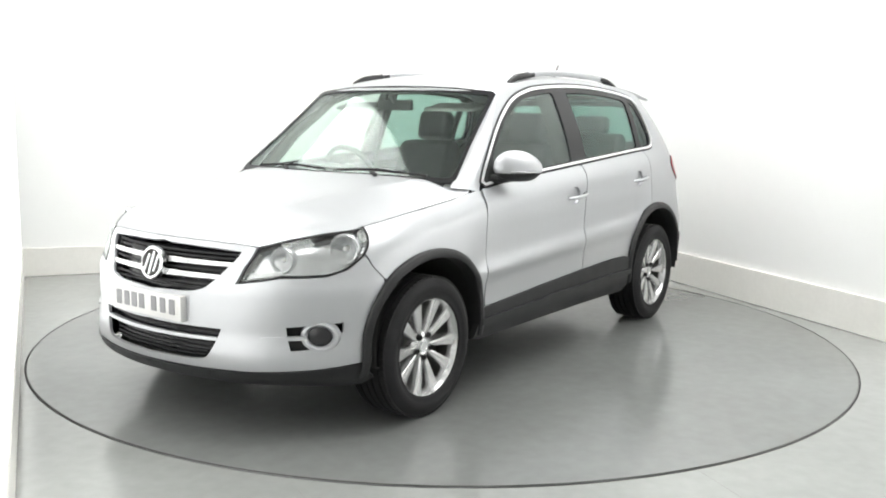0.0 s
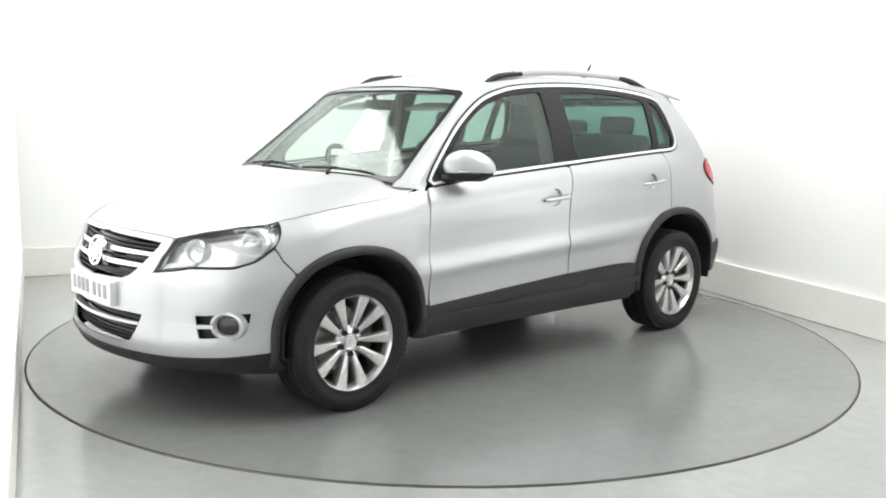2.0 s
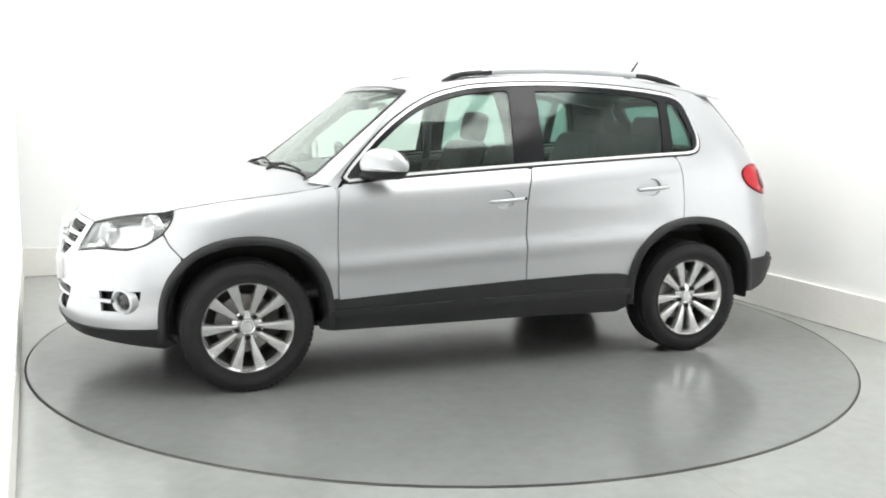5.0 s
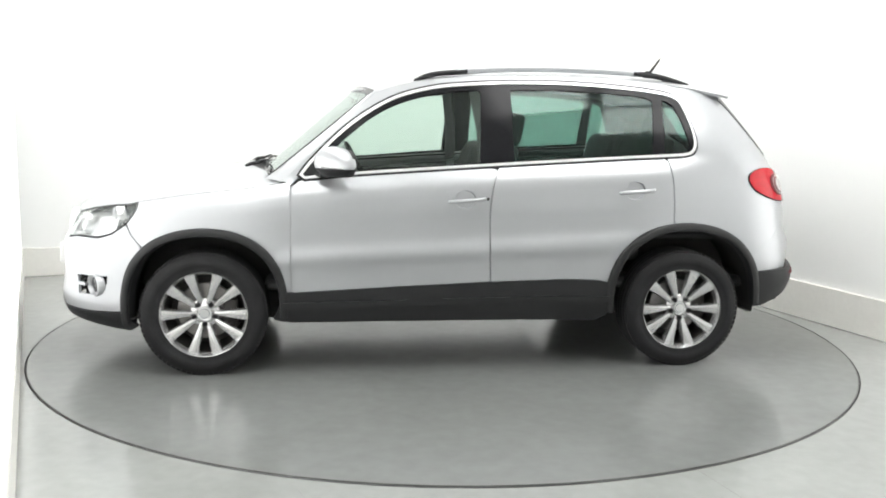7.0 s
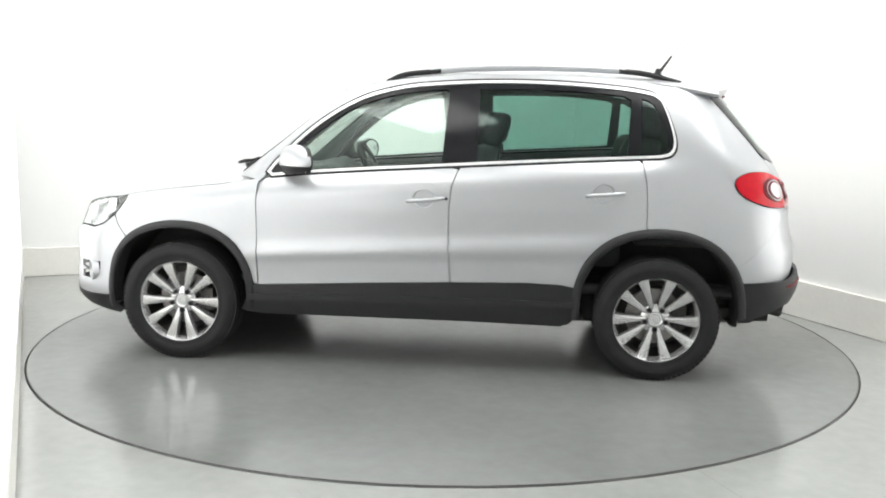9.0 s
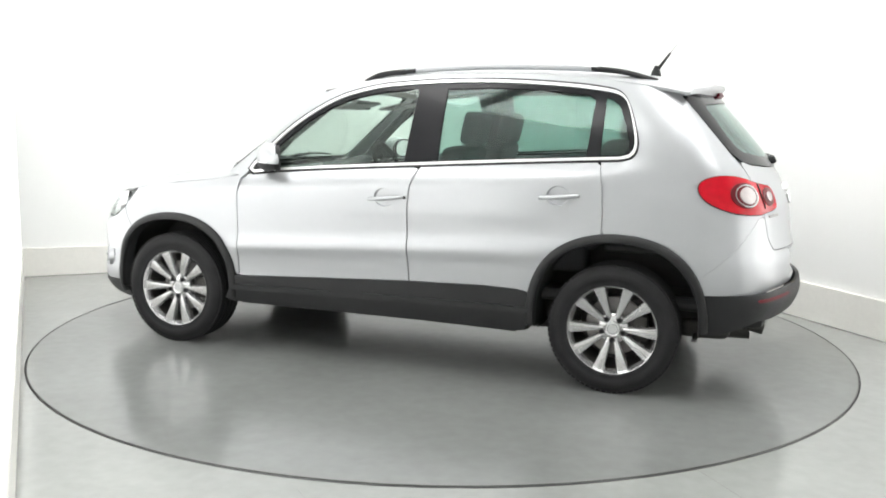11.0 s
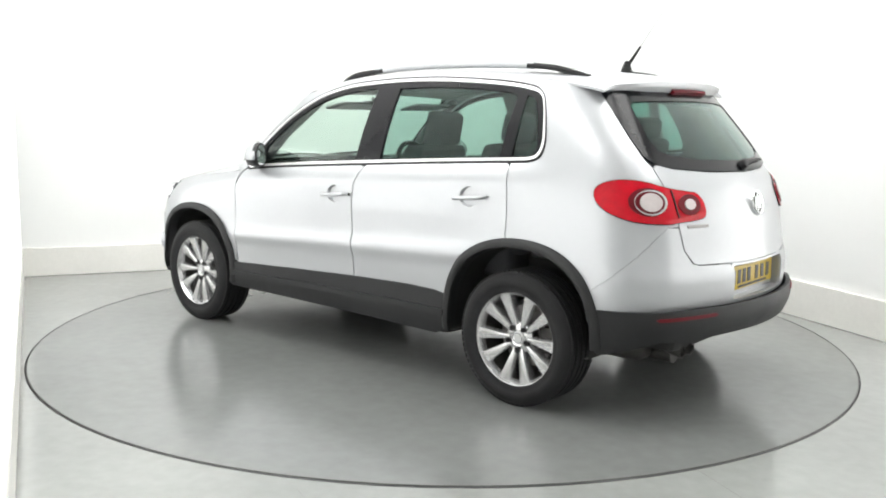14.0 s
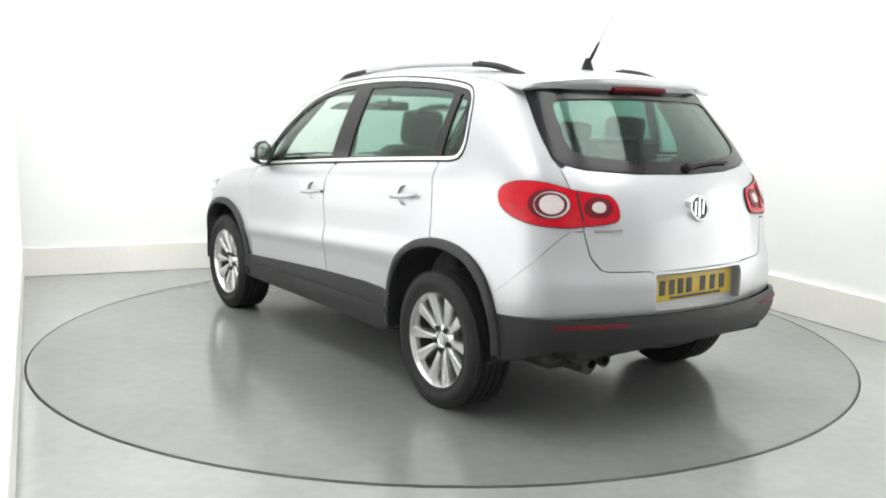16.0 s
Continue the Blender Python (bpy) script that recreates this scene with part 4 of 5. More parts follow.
def build_front_and_rear():
    # grille: dark backing, bright cross bars, fine dark slats between
    g = part("grille", patch([(2.6, 0.826)] + [(2.6 + (u - 2.6) * 1.02, 0.72 + (z - 0.72) * 1.06) for u, z in GRILLE[1:-1]] + [(2.6, 0.618)], skin, 0.035, thick=0.006, off=-0.050, mirror=True), GLOSSBLACK, car, "black grille with two bright cross bars")
    gw = curve([(0.63, 0.28), (0.665, 0.33), (0.735, 0.39), (0.80, 0.42)])
    for z in (0.700, 0.752):
        part("grille_bar", patch([(2.6, z - 0.011), at_y(gw(z) * 0.5, z - 0.010), at_y(gw(z) - 0.003, z - 0.008), at_y(gw(z) + 0.004, z + 0.008), at_y(gw(z) * 0.5, z + 0.010), (2.6, z + 0.011)], skin, 0.03, thick=0.03, off=-0.004, mirror=True), ALLOY, g, "bright cross bar")
    for z in (0.648, 0.672, 0.726, 0.778, 0.796):
        part("grille_slat", patch([(2.6, z - 0.004), at_y(gw(z) - 0.01, z - 0.004), at_y(gw(z) - 0.01, z + 0.004), (2.6, z + 0.004)], skin, 0.04, thick=0.02, off=-0.02, mirror=True), SEAL, g)
    lg = part("lower_grille", patch([(2.6, 0.494)] + [(2.6 + (u - 2.6) * 1.02, 0.42 + (z - 0.42) * 1.07) for u, z in LOWGRILLE[1:-1]] + [(2.6, 0.342)], skin, 0.035, thick=0.006, off=-0.045, mirror=True), GLOSSBLACK, car, "black lower grille with a bright bar")
    part("grille_bar", patch([(2.6, 0.434), at_y(0.2, 0.435), at_y(0.368, 0.437), at_y(0.373, 0.450), at_y(0.2, 0.449), (2.6, 0.449)], skin, 0.03, thick=0.03, off=0.002, mirror=True), SILVER, lg, "silver bar")
    for z in (0.365, 0.385, 0.405, 0.422, 0.468):
        part("grille_slat", patch([(2.6, z - 0.003), at_y(0.30 + (z - 0.36) * 0.6, z - 0.003), at_y(0.30 + (z - 0.36) * 0.6, z + 0.003), (2.6, z + 0.003)], skin, 0.05, thick=0.012, off=-0.033, mirror=True), SEAL, lg)
    badge(g, facing((front_x(0.727) + 0.012, 0, 0.727), (1, 0, 0.18)), 0.072)
    plate(car, facing((front_x(0.556) + 0.008, -0.010, 0.556), (1, 0, 0)), 0.465, 0.108, PLATEWHITE, PLATEGREY, False, 0.028)
    # rear
    badge(tailgate, facing((rear_x(0.985) - 0.004, 0, 0.985), (-1, 0, 0.25)), 0.060)
    back = rbox(-2.075, -2.05, -0.30, 0.30, 0.54, 0.725, 0.004, 1)
    for y0, y1, z0, z1 in ((-0.30, 0.30, 0.715, 0.728), (-0.30, 0.30, 0.542, 0.555), (0.287, 0.30, 0.548, 0.722), (-0.30, -0.287, 0.548, 0.722)):
        rbox(-2.113, -2.06, y0, y1, z0, z1, 0.003, 1, bm=back)
    part("plate_recess", back, SILVER, car)
    plate(car, facing((-2.083, 0, 0.637), (-1, 0, 0.02)), 0.52, 0.112, PLATEYELLOW, INK, True)
    part("model_lettering", rbox(-0.065, 0.065, -0.007, 0.007, 0, 0.005, 0.002, 1, m=facing((tail_x(0.49, 0.905), 0.49, 0.905), (-1, 0.33, 0.1))), STEEL, tailgate, "small grey bar of lettering")
    # wiper on the rear window
    pts = [Vector(skin(*at_y(abs(y), z, False))) for y, z in ((0.02, 1.165), (0.12, 1.175), (0.25, 1.180), (0.36, 1.176))]
    pts = [Vector((p.x - 0.018, -p.y, p.z)) for p in pts]
    rwp = part("rear_wiper", tube(pts, [0.016, 0.010, 0.008, 0.006], 8), SEAL, car, "black rear wiper")
    part("wiper_pivot", lathe([(0, 0.014), (0.02, 0.012), (0.024, 0), (0.024, -0.02)], 18, facing(pts[0], (-1, 0, 0.6))), SEAL, rwp)
    # exhaust: two tips
    ex = part("exhaust", tube([(-1.55, 0.50, 0.30), (-1.8, 0.50, 0.305), (-1.95, 0.50, 0.31)], 0.045, 14), DARKMETAL, car, "dark exhaust with two bright tips")
    for y in (0.465, 0.545):
        part("exhaust_tip", lathe([(0.020, -0.12), (0.022, 0.06), (0.027, 0.062), (0.029, 0.05), (0.029, -0.12)], 22, facing((-1.955, y, 0.345), (-1, 0, -0.22))), DARKMETAL, ex)
    # underside
    un = rbox(-1.45, 1.9, -0.60, 0.60, 0.235, 0.42, 0.05, 2)
    un = rbox(-2.02, -1.40, -0.64, 0.64, 0.34, 0.50, 0.05, 2, bm=un)
    un = rbox(-0.86, 0.90, -0.83, 0.83, 0.26, 0.46, 0.04, 2, bm=un)
    un = rbox(1.72, 1.98, -0.50, 0.50, 0.245, 0.30, 0.02, 2, bm=un)
    part("underbody", un, UNDER, car, "black underbody", angle=30)
    part("sump_guard", rbox(0.95, 1.55, -0.30, 0.30, 0.19, 0.26, 0.03, 2), UNDER, car)
    part("spare_wheel_well", lathe([(0, 0.285), (0.22, 0.285), (0.28, 0.31), (0.29, 0.40)], 28, pose(-1.66, -0.14, 0)), UNDER, car)
    part("rear_silencer", rbox(-1.86, -1.6, 0.20, 0.66, 0.275, 0.38, 0.05, 3), DARKMETAL, car)
    for x in (AX, -AX):
        part("axle", tube([(x, -0.7, 0.33), (x, 0.7, 0.33)], 0.04, 10), DARKMETAL, car)


build_front_and_rear()


def build_fittings():
    # door handles: a bar over a shallow bowl
    for i, (x, z) in enumerate(HANDLES):
        for j, fn in enumerate((lambda b: b, other)):
            y = side_y(x, z)
            def dish(u, zz, x=x, z=z):
                q = skin(u, zz)
                e = min(1, ((u - x - 0.010) / 0.058)**2 + ((zz - z + 0.004) / 0.050)**2)
                return (q[0], q[1] - 0.042 * (1 - e)**0.6, q[2])
            bowl = patch(bowl_line(x, z), dish, 0.008, thick=0.004, off=-0.001)
            h = tube([(x + 0.098, y + 0.006, z - 0.018), (x + 0.085, y + 0.028, z - 0.014), (x + 0.03, y + 0.036, z - 0.010), (x - 0.04, y + 0.036, z - 0.004), (x - 0.080, y + 0.028, z), (x - 0.096, y + 0.004, z + 0.002)], [0.009, 0.011, 0.012, 0.012, 0.011, 0.009], 10, flat=0.95)
            hd = part("door_handle", fn(h), SILVER, doors[i][j], "silver door handle over a dark bowl")
            part("handle_bowl", fn(bowl), SILVER, hd)
            if i == 0:
                part("key_lock", fn(lathe([(0, 0.004), (0.008, 0.003), (0.009, 0)], 14, facing((x - 0.11, y + 0.004, z), (0, 1, 0)))), DARKMETAL, hd)
    # mirrors
    for j, fn in enumerate((lambda b: b, other)):
        hs = bmesh.new()
        bmesh.ops.create_uvsphere(hs, u_segments=28, v_segments=16, radius=1)
        for v in hs.verts:
            x, y, z = v.co
            sx = 0.085 if x > 0 else 0.055
            x2 = math.copysign(abs(x)**0.8, x) * sx
            v.co = Vector((0.615 + x2 - 0.075 * y, 0.902 + y * 0.090 - 0.01 * z, 1.117 + z * (0.088 if z > 0 else 0.068) * (1 - 0.12 * y)))
        cap = hs.copy()
        bmesh.ops.bisect_plane(cap, geom=cap.verts[:] + cap.edges[:] + cap.faces[:], plane_co=(0, 0, 1.094), plane_no=(0, 0, -1), clear_outer=True)
        mh = part("door_mirror", fn(cap), SILVER, car, "silver door mirror with a black base")
        bmesh.ops.bisect_plane(hs, geom=hs.verts[:] + hs.edges[:] + hs.faces[:], plane_co=(0, 0, 1.093), plane_no=(0, 0, 1), clear_outer=True)
        bmesh.ops.holes_fill(hs, edges=hs.edges)
        part("mirror_base", fn(hs), CLAD, mh)
        part("mirror_foot", fn(tube([(0.70, 0.79, 1.062), (0.67, 0.84, 1.060), (0.635, 0.90, 1.072)], [0.036, 0.032, 0.03], 12, flat=0.65)), CLAD, mh)
        part("mirror_rim", fn(lathe([(0.052, -0.01), (0.060, 0.006), (0.068, 0.004), (0.070, -0.02)], 30, facing((0.560, 0.902, 1.120), (-0.86, -0.50, 0)) @ Matrix.Diagonal((1.24, 1.05, 1, 1)))), CLAD, mh)
        part("mirror_glass", fn(lathe([(0, 0.0), (0.066, 0.0), (0.066, -0.01)], 30, facing((0.557, 0.901, 1.120), (-0.86, -0.50, 0)) @ Matrix.Diagonal((1.20, 1.01, 1, 1)))), CHROME, mh, "mirror glass")
        part("indicator", fn(strip_box()), ALLOY, mh)
        part("window_corner", fn(patch([at_x(x, z) for x, z in ((0.795, 1.038), (0.74, 1.118), (0.665, 1.185), (0.655, 1.06))], skin, 0.03, thick=0.01, off=0.003)), CLAD, mh)
        # roof rails
        rl = [(0.19, 0.565, 1.570), (0.10, 0.558, 1.592), (-0.05, 0.545, 1.612), (-0.25, 0.535, 1.630), (-0.55, 0.525, 1.640), (-0.85, 0.512, 1.638), (-1.08, 0.498, 1.630), (-1.25, 0.485, 1.612), (-1.42, 0.47, 1.588)]
        rl[0] = (rl[0][0], rl[0][1], roof_z(*rl[0][:2])[2] - 0.006)
        rl[-1] = (rl[-1][0], rl[-1][1], roof_z(*rl[-1][:2])[2] - 0.006)
        P = spline(rl, k=6)
        rail = part("roof_rail", fn(tube(P[12:-11], 0.017, 12, flat=1.15)), SILVER, car, "silver roof rail with black feet")
        for ends in (P[:15], P[-13:]):
            bm = bmesh.new()
            rows = []
            for q in ends:
                zr = max(roof_z(q[0], q[1])[2] - 0.006, q[2] - 0.016)
                rows.append([bm.verts.new(c) for c in ((q[0], q[1] + 0.020, zr), (q[0], q[1] + 0.021, q[2]), (q[0], q[1] + 0.012, q[2] + 0.012), (q[0], q[1] - 0.010, q[2] + 0.013), (q[0], q[1] - 0.021, q[2]), (q[0], q[1] - 0.022, zr))])
            for p, q in zip(rows, rows[1:]):
                for k in range(5):
                    bm.faces.new((p[k], p[k + 1], q[k + 1], q[k]))
            bm.faces.new(rows[0])
            bm.faces.new(rows[-1])
            bmesh.ops.recalc_face_normals(bm, faces=bm.faces)
            part("rail_foot", fn(bm), SEAL, rail, "black rail foot")
    # aerial
    ae = part("aerial", lathe([(0.0, 0.05), (0.012, 0.045), (0.026, 0.01), (0.034, -0.02)], 18, pose(-1.35, 0, roof_mid(-1.35) + 0.012)), SEAL, car, "thin black roof aerial leaning backwards")
    part("aerial_rod", tube([(-1.36, 0, 1.65), (-1.425, 0, 1.742)], [0.010, 0.006], 8), SEAL, ae)
    part("aerial_tip", tube([(-1.425, 0, 1.742), (-1.62, 0, 2.02)], [0.004, 0.003], 8), LAMPGREY, ae, "thin pale upper rod")
    # windscreen wipers and the scuttle panel
    sc = bmesh.new()
    rows = []
    for k in range(25):
        y = -0.70 + 1.40 * k / 24
        a, b = Vector(screen(y, 1.045 - 0.004 * (y / 0.7)**2)), Vector(hood_z(1.10 - 0.11 * (y / 0.7)**2, y))
        rows.append([sc.verts.new(p) for p in (a + Vector((-0.01, 0, 0.004)), a + Vector((0.03, 0, -0.022)), b + Vector((0.0, 0, -0.04)), b + Vector((0.02, 0, -0.02)))])
    for p, q in zip(rows, rows[1:]):
        for j in range(3):
            sc.faces.new((p[j], q[j], q[j + 1], p[j + 1]))
    part("scuttle_panel", sc, CLAD, car)
    for y0, y1 in ((0.02, 0.60), (-0.56, -0.03)):
        pts = [Vector(screen(y0 + (y1 - y0) * t, 1.070 + 0.012 * math.sin(math.pi * t) - 0.004 * (abs(y0 + (y1 - y0) * t) / 0.65)**2)) + Vector((0.022, 0, 0.012)) for t in (0, 0.25, 0.5, 0.75, 1)]
        w = part("wiper", tube(pts, 0.0065, 8), SEAL, car, "black windscreen wiper")
        far = y0 + 0.62 * (y1 - y0)
        piv = Vector((1.112, far, 1.066))
        part("wiper_arm", tube([piv + Vector((0.0, 0.0, 0.006)), piv + Vector((-0.02, -0.03, 0.016)), piv + Vector((-0.06, -0.08, 0.020)), pts[2] + Vector((0.008, 0, 0.010))], [0.010, 0.011, 0.008, 0.006], 8), SEAL, w)


def strip_box():
    return tube([(0.703, 0.86, 1.103), (0.690, 0.905, 1.101), (0.645, 0.95, 1.099), (0.585, 0.985, 1.097)], [0.004, 0.008, 0.008, 0.004], 8)


build_fittings()


def build_wheel():
    """One wheel; its outer face looks along the local +z axis. Its parts: tyre, rim, spokes, cap and bolts."""
    hub = part("wheel", lathe([(0.0, -0.02), (0.13, -0.02), (0.135, -0.03), (0.135, -0.05), (0.0, -0.05)], 40), STEEL, car, "silver ten-spoke alloy wheel with a black tyre")
    prof = [(0.222, 0.098), (0.232, 0.108), (0.245, 0.108), (0.258, 0.113), (0.262, 0.1155), (0.282, 0.116), (0.286, 0.1145), (0.301, 0.108), (0.313, 0.098), (0.322, 0.088)]
    half = prof + [(0.326, 0.076), (0.327, 0.066), (0.318, 0.064), (0.318, 0.056), (0.328, 0.054), (0.329, 0.024), (0.320, 0.022), (0.320, 0.014), (0.329, 0.012)]
    full = half + [(r, -h) for r, h in half[::-1]]
    part("tyre", lathe(full, 96), TYRE, hub, "black rubber tyre")
    # tread blocks across the shoulder
    tb = bmesh.new()
    for k in range(72):
        a = 2 * math.pi * k / 72
        for s in (1, -1):
            rbox(0.312, 0.3275, -0.0115, 0.0115, s * 0.081 - 0.012, s * 0.081 + 0.012, 0, bm=tb, m=pose(0, 0, 0, 0, 0, math.degrees(a)))
    tagged(part("tread", tb, TYRE, hub), kind="stuff")
    part("rim", lathe([(0.206, 0.045), (0.211, 0.076), (0.217, 0.088), (0.223, 0.100), (0.230, 0.103), (0.232, 0.096), (0.226, 0.08)], 72), ALLOY, hub, "silver alloy rim")
    for k in range(10):
        # in pairs, one on each side of a bolt
        a = math.radians(-90 + 72 * (k // 2) + (16.5 if k % 2 else -16.5))
        bm = bmesh.new()
        rows = []
        for t in range(9):
            s = t / 8
            r = 0.046 + (0.219 - 0.046) * s
            w = 0.0130 + 0.0190 * s**1.35
            z = 0.061 + 0.006 * math.sin(math.pi * s) + 0.024 * s**1.6
            rows.append([bm.verts.new((r, y, h)) for y, h in ((-w, z - 0.05), (-w, z - 0.007), (-w + 0.0045, z), (-w * 0.25, z + 0.0015), (w * 0.25, z + 0.0015), (w - 0.0045, z), (w, z - 0.007), (w, z - 0.05))])
        for p, q in zip(rows, rows[1:]):
            for j in range(7):
                bm.faces.new((p[j], q[j], q[j + 1], p[j + 1]))
        bmesh.ops.recalc_face_normals(bm, faces=bm.faces)
        bmesh.ops.transform(bm, matrix=Matrix.Rotation(a, 4, "Z"), verts=bm.verts)
        part("spoke", bm, ALLOY, hub)
    part("hub_face", lathe([(0.0, 0.060), (0.034, 0.060), (0.040, 0.064), (0.060, 0.062), (0.076, 0.050), (0.078, 0.0)], 40), ALLOY, hub)
    cap = part("centre_cap", lathe([(0, 0.068), (0.024, 0.068), (0.030, 0.066), (0.033, 0.060)], 30), LAMPGREY, hub, "round centre cap")
    part("cap_ring", lathe([(0.021, 0.067), (0.023, 0.071), (0.027, 0.071), (0.028, 0.066)], 30), CHROME, cap)
    for k in range(5):
        a = math.radians(-90 + 72 * k)
        part("wheel_bolt", lathe([(0, 0.067), (0.009, 0.067), (0.0115, 0.073), (0.0135, 0.073), (0.0135, 0.05)], 14, pose(0.056 * math.cos(a), 0.056 * math.sin(a), 0.0005)), SEAL, hub)
    part("brake_disc", lathe([(0.07, -0.012), (0.148, -0.012), (0.15, -0.016), (0.15, -0.034), (0.0, -0.034)], 48), STEEL, hub)
    part("caliper", rbox(0.09, 0.165, -0.065, 0.065, -0.045, 0.02, 0.012, 2), DARKMETAL, hub)
    part("barrel", lathe([(0.209, 0.060), (0.199, 0.02), (0.190, -0.09), (0.0, -0.095)], 48), DARKMETAL, hub)
    return hub


WHEEL_Y = 0.766
wheel = build_wheel()
# outer face towards +y on the left, -y on the right
turn_left = Matrix(((-1, 0, 0), (0, 0, 1), (0, 1, 0))).to_4x4()
turn_right = Matrix(((1, 0, 0), (0, 0, -1), (0, 1, 0))).to_4x4()
wheel.matrix_basis = Matrix.Translation((AX, WHEEL_Y, 0.325)) @ turn_left
copy_thing(wheel, Matrix.Translation((-AX, WHEEL_Y, 0.325)) @ turn_left)
copy_thing(wheel, Matrix.Translation((AX, -WHEEL_Y, 0.325)) @ turn_right)
copy_thing(wheel, Matrix.Translation((-AX, -WHEEL_Y, 0.325)) @ turn_right)


def build_cabin():
    part("cabin_floor", rbox(-1.85, 1.0, -0.72, 0.72, 0.42, 0.48, 0.02, 1), TRIMGREY, car)
    # dashboard with an instrument hood in front of the driver
    d = bmesh.new()
    rows = []
    for k in range(29):
        y = -0.70 + 1.40 * k / 28
        hump = 0.055 * math.exp(-((y + 0.36) / 0.17)**4) + 0.02 * math.exp(-(y / 0.16)**4)
        f = screen(y, 1.05 - 0.03 * (y / 0.7)**2)
        rows.append([d.verts.new(p) for p in ((f[0] - 0.03, y, f[2] - 0.025), (0.76, y, 1.035 + hump * 0.5), (0.64, y, 1.035 + hump), (0.57, y, 1.01 + hump * 0.8), (0.52, y, 0.93), (0.56, y, 0.78), (0.62, y, 0.55))])
    for p, q in zip(rows, rows[1:]):
        for j in range(6):
            d.faces.new((p[j], q[j], q[j + 1], p[j + 1]))
    bmesh.ops.recalc_face_normals(d, faces=d.faces)
    dash = part("dashboard", d, TRIMGREY, car, "dark grey dashboard", angle=50)
    part("centre_console", rbox(-0.25, 0.62, -0.11, 0.11, 0.48, 0.78, 0.03, 2), TRIMGREY, dash)
    # steering wheel on the car's right
    m = facing((0.45, -0.36, 1.025), (-0.88, 0, 0.47))
    sw = part("steering_wheel", lathe([(0.172 + 0.016 * math.cos(a), 0.016 * math.sin(a)) for a in (2 * math.pi * k / 10 for k in range(11))], 44, m), SEAL, car, "dark steering wheel with three spokes")
    part("wheel_boss", lathe([(0, 0.02), (0.05, 0.018), (0.066, 0.0), (0.05, -0.04)], 26, m), TRIMGREY, sw)
    for a in (0, 180, 270):
        bm = tube([(0.05 * math.cos(radians(a)), 0.05 * math.sin(radians(a)), 0), (0.165 * math.cos(radians(a)), 0.165 * math.sin(radians(a)), 0)], [0.026, 0.018], 8, flat=0.4)
        bmesh.ops.transform(bm, matrix=m, verts=bm.verts)
        part("wheel_spoke", bm, TRIMGREY, sw)
    # seats
    def seat_back(x, y, w, z0, z1, lean, bm=None):
        b = rbox(-0.07, 0.07, -w / 2, w / 2, 0, z1 - z0, 0.06, 3)
        for v in b.verts:
            t = v.co.z / (z1 - z0)
            v.co.y *= 1 - 0.22 * max(0, t - 0.45)
            if v.co.x > 0:
                v.co.x += 0.035 * (abs(v.co.y) / (w / 2))**2
            v.co = Vector((x + v.co.x - lean * v.co.z, y + v.co.y, z0 + v.co.z))
        return add(bm, b)
    for y in (0.36, -0.36):
        st = part("front_seat", rbox(-0.22, 0.36, y - 0.26, y + 0.26, 0.55, 0.74, 0.06, 3), CLOTH, car, "charcoal cloth front seat with a headrest")
        part("backrest", seat_back(-0.20, y, 0.46, 0.66, 1.205, 0.30), CLOTH, st)
        hr = part("headrest", rbox(-0.05, 0.06, -0.12, 0.12, 0, 0.19, 0.045, 3, m=pose(-0.39, y, 1.205, 0, -12, 0)), CLOTH, st)
        part("headrest_post", tube([(-0.375, y - 0.05, 1.20), (-0.39, y - 0.05, 1.27)], 0.007, 8, bm=tube([(-0.375, y + 0.05, 1.20), (-0.39, y + 0.05, 1.27)], 0.007, 8)), CHROME, hr)
    be = part("rear_bench", rbox(-1.12, -0.62, -0.66, 0.66, 0.56, 0.76, 0.06, 3), CLOTH, car, "charcoal cloth rear bench with three headrests")
    for y, w in ((0.36, 0.58), (-0.36, 0.58), (0.0, 0.16)):
        part("backrest", seat_back(-1.10, y, w, 0.68, 1.265, 0.28), CLOTH, be)
        part("headrest", rbox(-0.045, 0.05, -0.125 if y else -0.09, 0.125 if y else 0.09, 0, 0.12 if y else 0.09, 0.04, 3, m=pose(-1.275, y, 1.262, 0, -10, 0)), CLOTH, be)
    part("parcel_shelf", rbox(-1.86, -1.30, -0.60, 0.60, 1.07, 1.09, 0.008, 1), TRIMGREY, car)
    part("boot_floor", rbox(-1.98, -1.2, -0.60, 0.60, 0.68, 0.72, 0.01, 1), TRIMGREY, car)
    # inner door cards, pillars and headliner
    for j, fn in enumerate((lambda b: b, other)):
        for x0, x1 in ((0.80, -0.18), (-0.24, -1.18)):
            card = [(x, belt(x) - 0.01) for x in np.linspace(x0, x1, 6)] + ([(x1, 0.5)] if x0 > 0 else [(x1, 0.86), (-0.98, 0.77), (-0.85, 0.63), (-0.82, 0.5)]) + [(x0, 0.5)]
            part("door_card", fn(patch([at_x(float(x), float(z)) for x, z in card], skin, 0.08, thick=0.03, off=-0.06)), TRIMGREY, car)
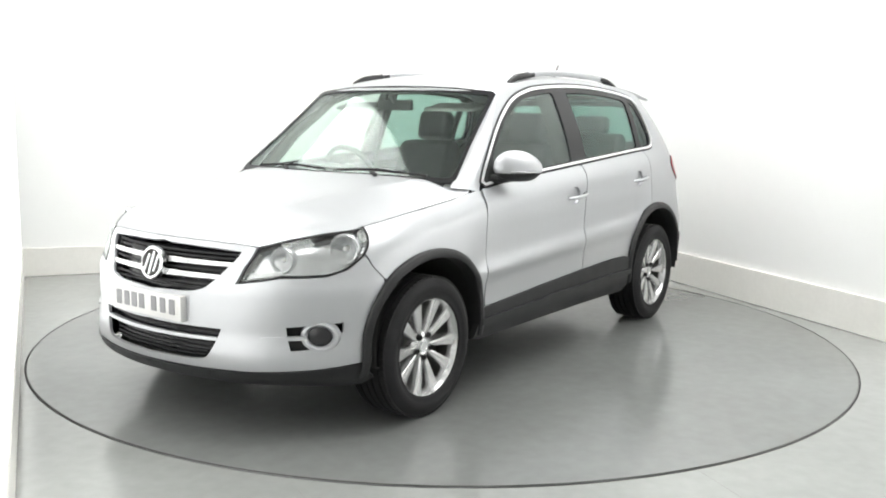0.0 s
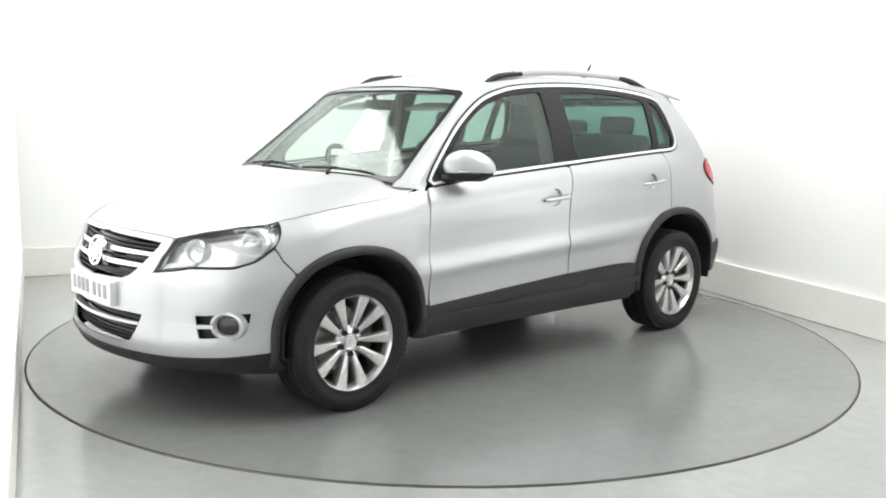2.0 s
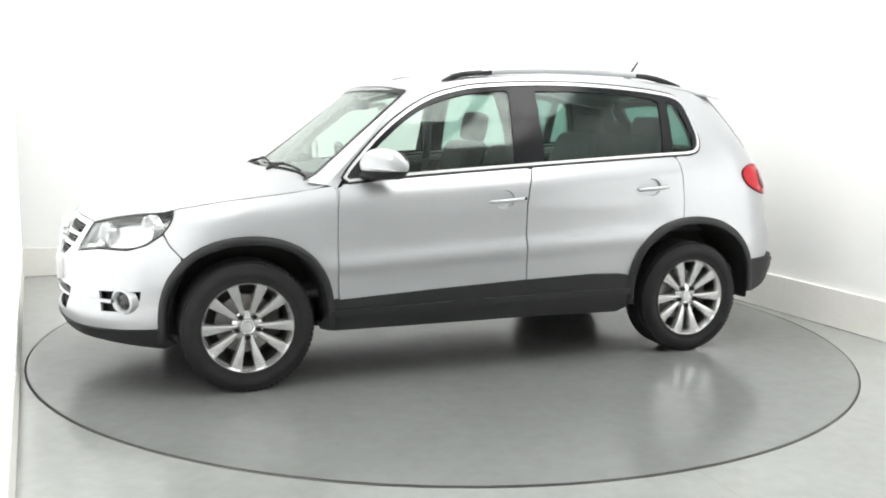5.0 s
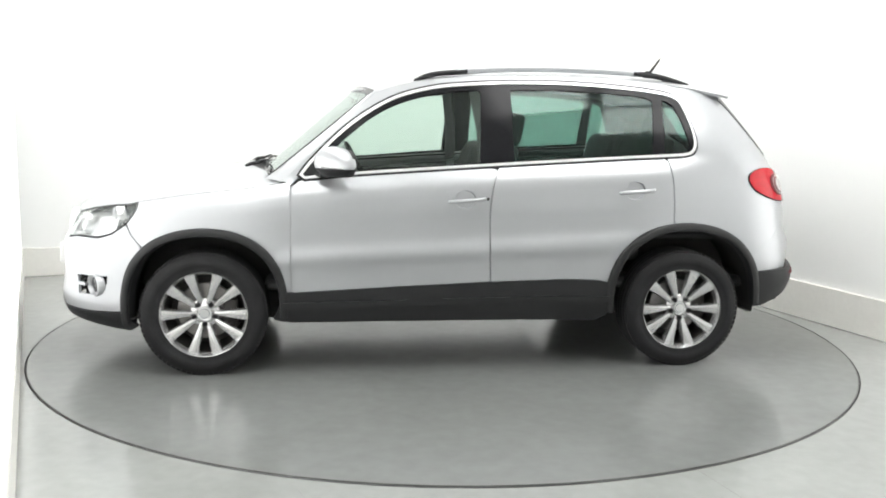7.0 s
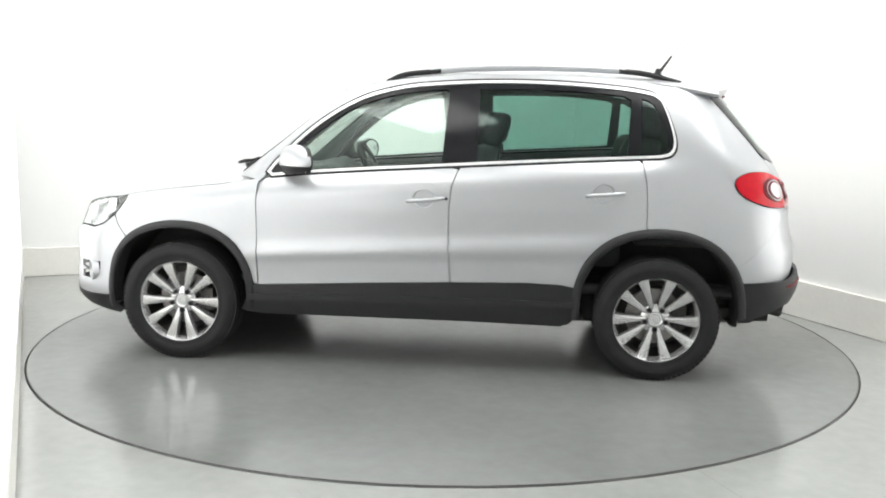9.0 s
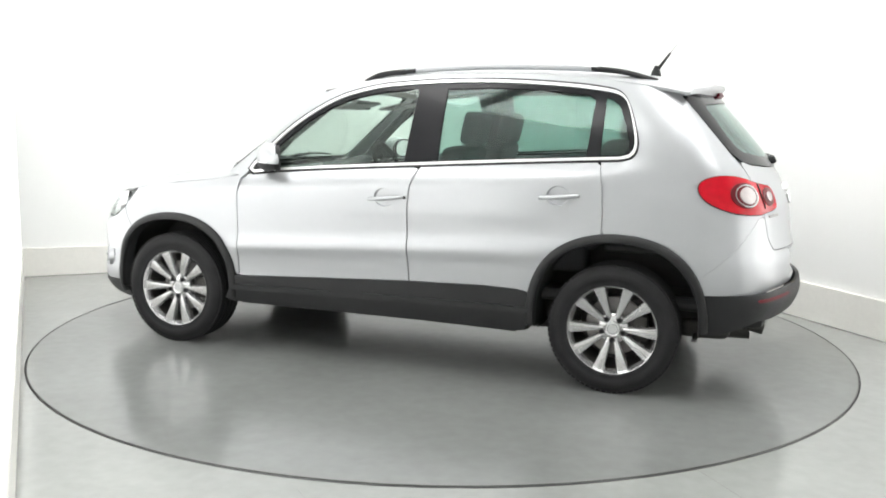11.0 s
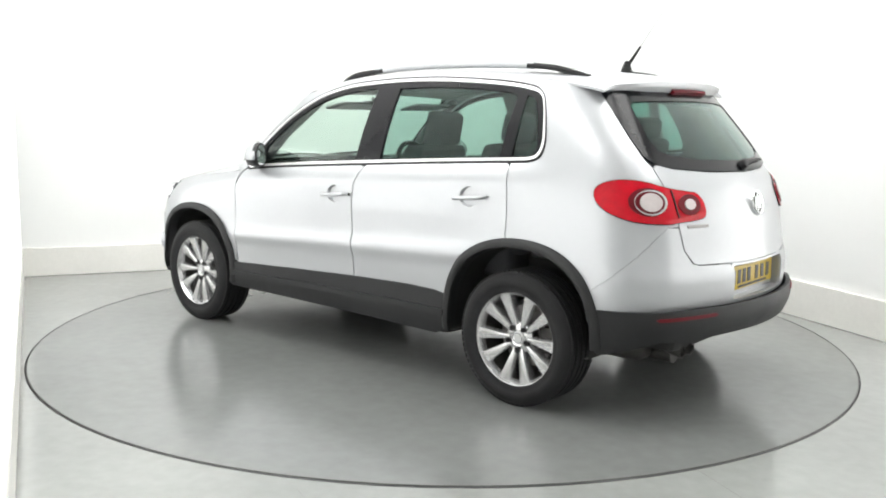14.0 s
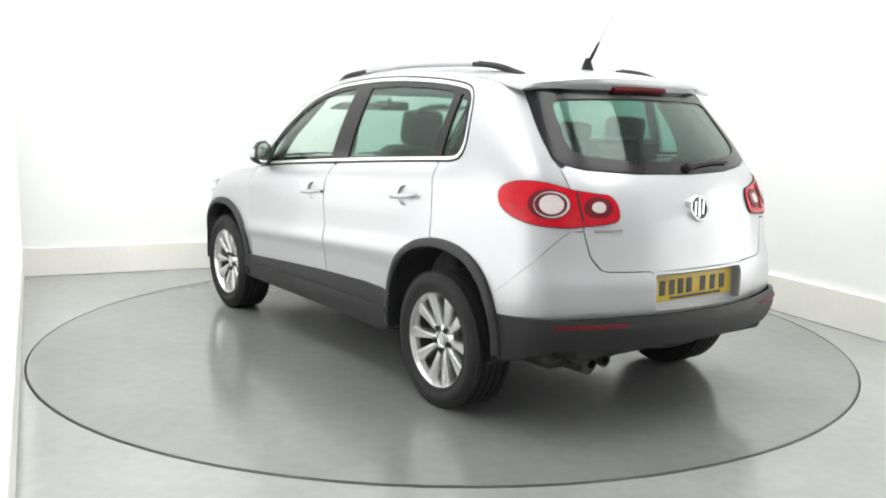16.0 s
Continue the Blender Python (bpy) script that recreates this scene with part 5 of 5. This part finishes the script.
        part("pillar_trim", fn(tube([(-0.20, 0.725, 1.08), (-0.19, 0.67, 1.30), (-0.15, 0.585, 1.52)], [0.055, 0.05, 0.045], 8, flat=0.4)), TRIMGREY, car)
        part("pillar_trim", fn(tube([(0.80, 0.72, 1.03), (0.60, 0.68, 1.24), (0.34, 0.60, 1.46)], [0.035, 0.035, 0.035], 8, flat=0.7)), TRIMGREY, car)
        part("rear_side_trim", fn(patch([at_x(x, z) for x, z in ((-1.27, 1.495), (-1.60, 1.465), (-1.80, 1.18), (-1.85, 0.75), (-1.25, 0.86), (-1.25, 1.155), (-1.335, 1.185), (-1.348, 1.25), (-1.322, 1.36), (-1.285, 1.45))], skin, 0.06, thick=0.02, off=-0.045)), TRIMGREY, car)
        part("sun_visor", fn(rbox(0.28, 0.44, 0.16, 0.50, 0, 0.018, 0.008, 2, m=pose(0.0, 0, 1.485, 0, 12, 0))), LINER, car)
    part("headliner", patch([(0.40, 0), (0.38, 0.3), (0.33, 0.53), (0.0, 0.55), (-0.5, 0.55), (-1.0, 0.53), (-1.5, 0.50), (-1.56, 0.3), (-1.58, 0)], lambda x, y: (x, y, roof_z(x, y)[2] - 0.045), 0.06, thick=0.015, mirror=True), LINER, car)
    im = part("interior_mirror", rbox(0.47, 0.50, -0.12, 0.12, 1.395, 1.455, 0.012, 2), SEAL, car, "dark interior mirror")
    part("mirror_stem", tube([(0.50, 0, 1.44), (0.53, 0, 1.475)], 0.012, 8), SEAL, im)


build_cabin()

TURN = [(0, 234.64), (0.5, 232.6), (1, 229.5), (2, 222.45), (3, 215.4), (4, 208.4), (6.5, 191.3), (9, 174.0), (11.5, 156.75), (13, 146.3), (14.5, 135.95), (16, 125.35)]


def motions():
    """The turntable carries the car round; both turn about the middle of the disc."""
    rows = []
    for t, a in TURN:
        p = pose(0, 0, 0, 0, 0, a) @ Vector((0.081, 0.042, 0.006))
        rows.append((t, pose(p.x, p.y, p.z, 0, 0, a)))
    walk(car, rows)
    walk(turntable, [(t, pose(0, 0, 0, 0, 0, a - 180)) for t, a in TURN])


motions()
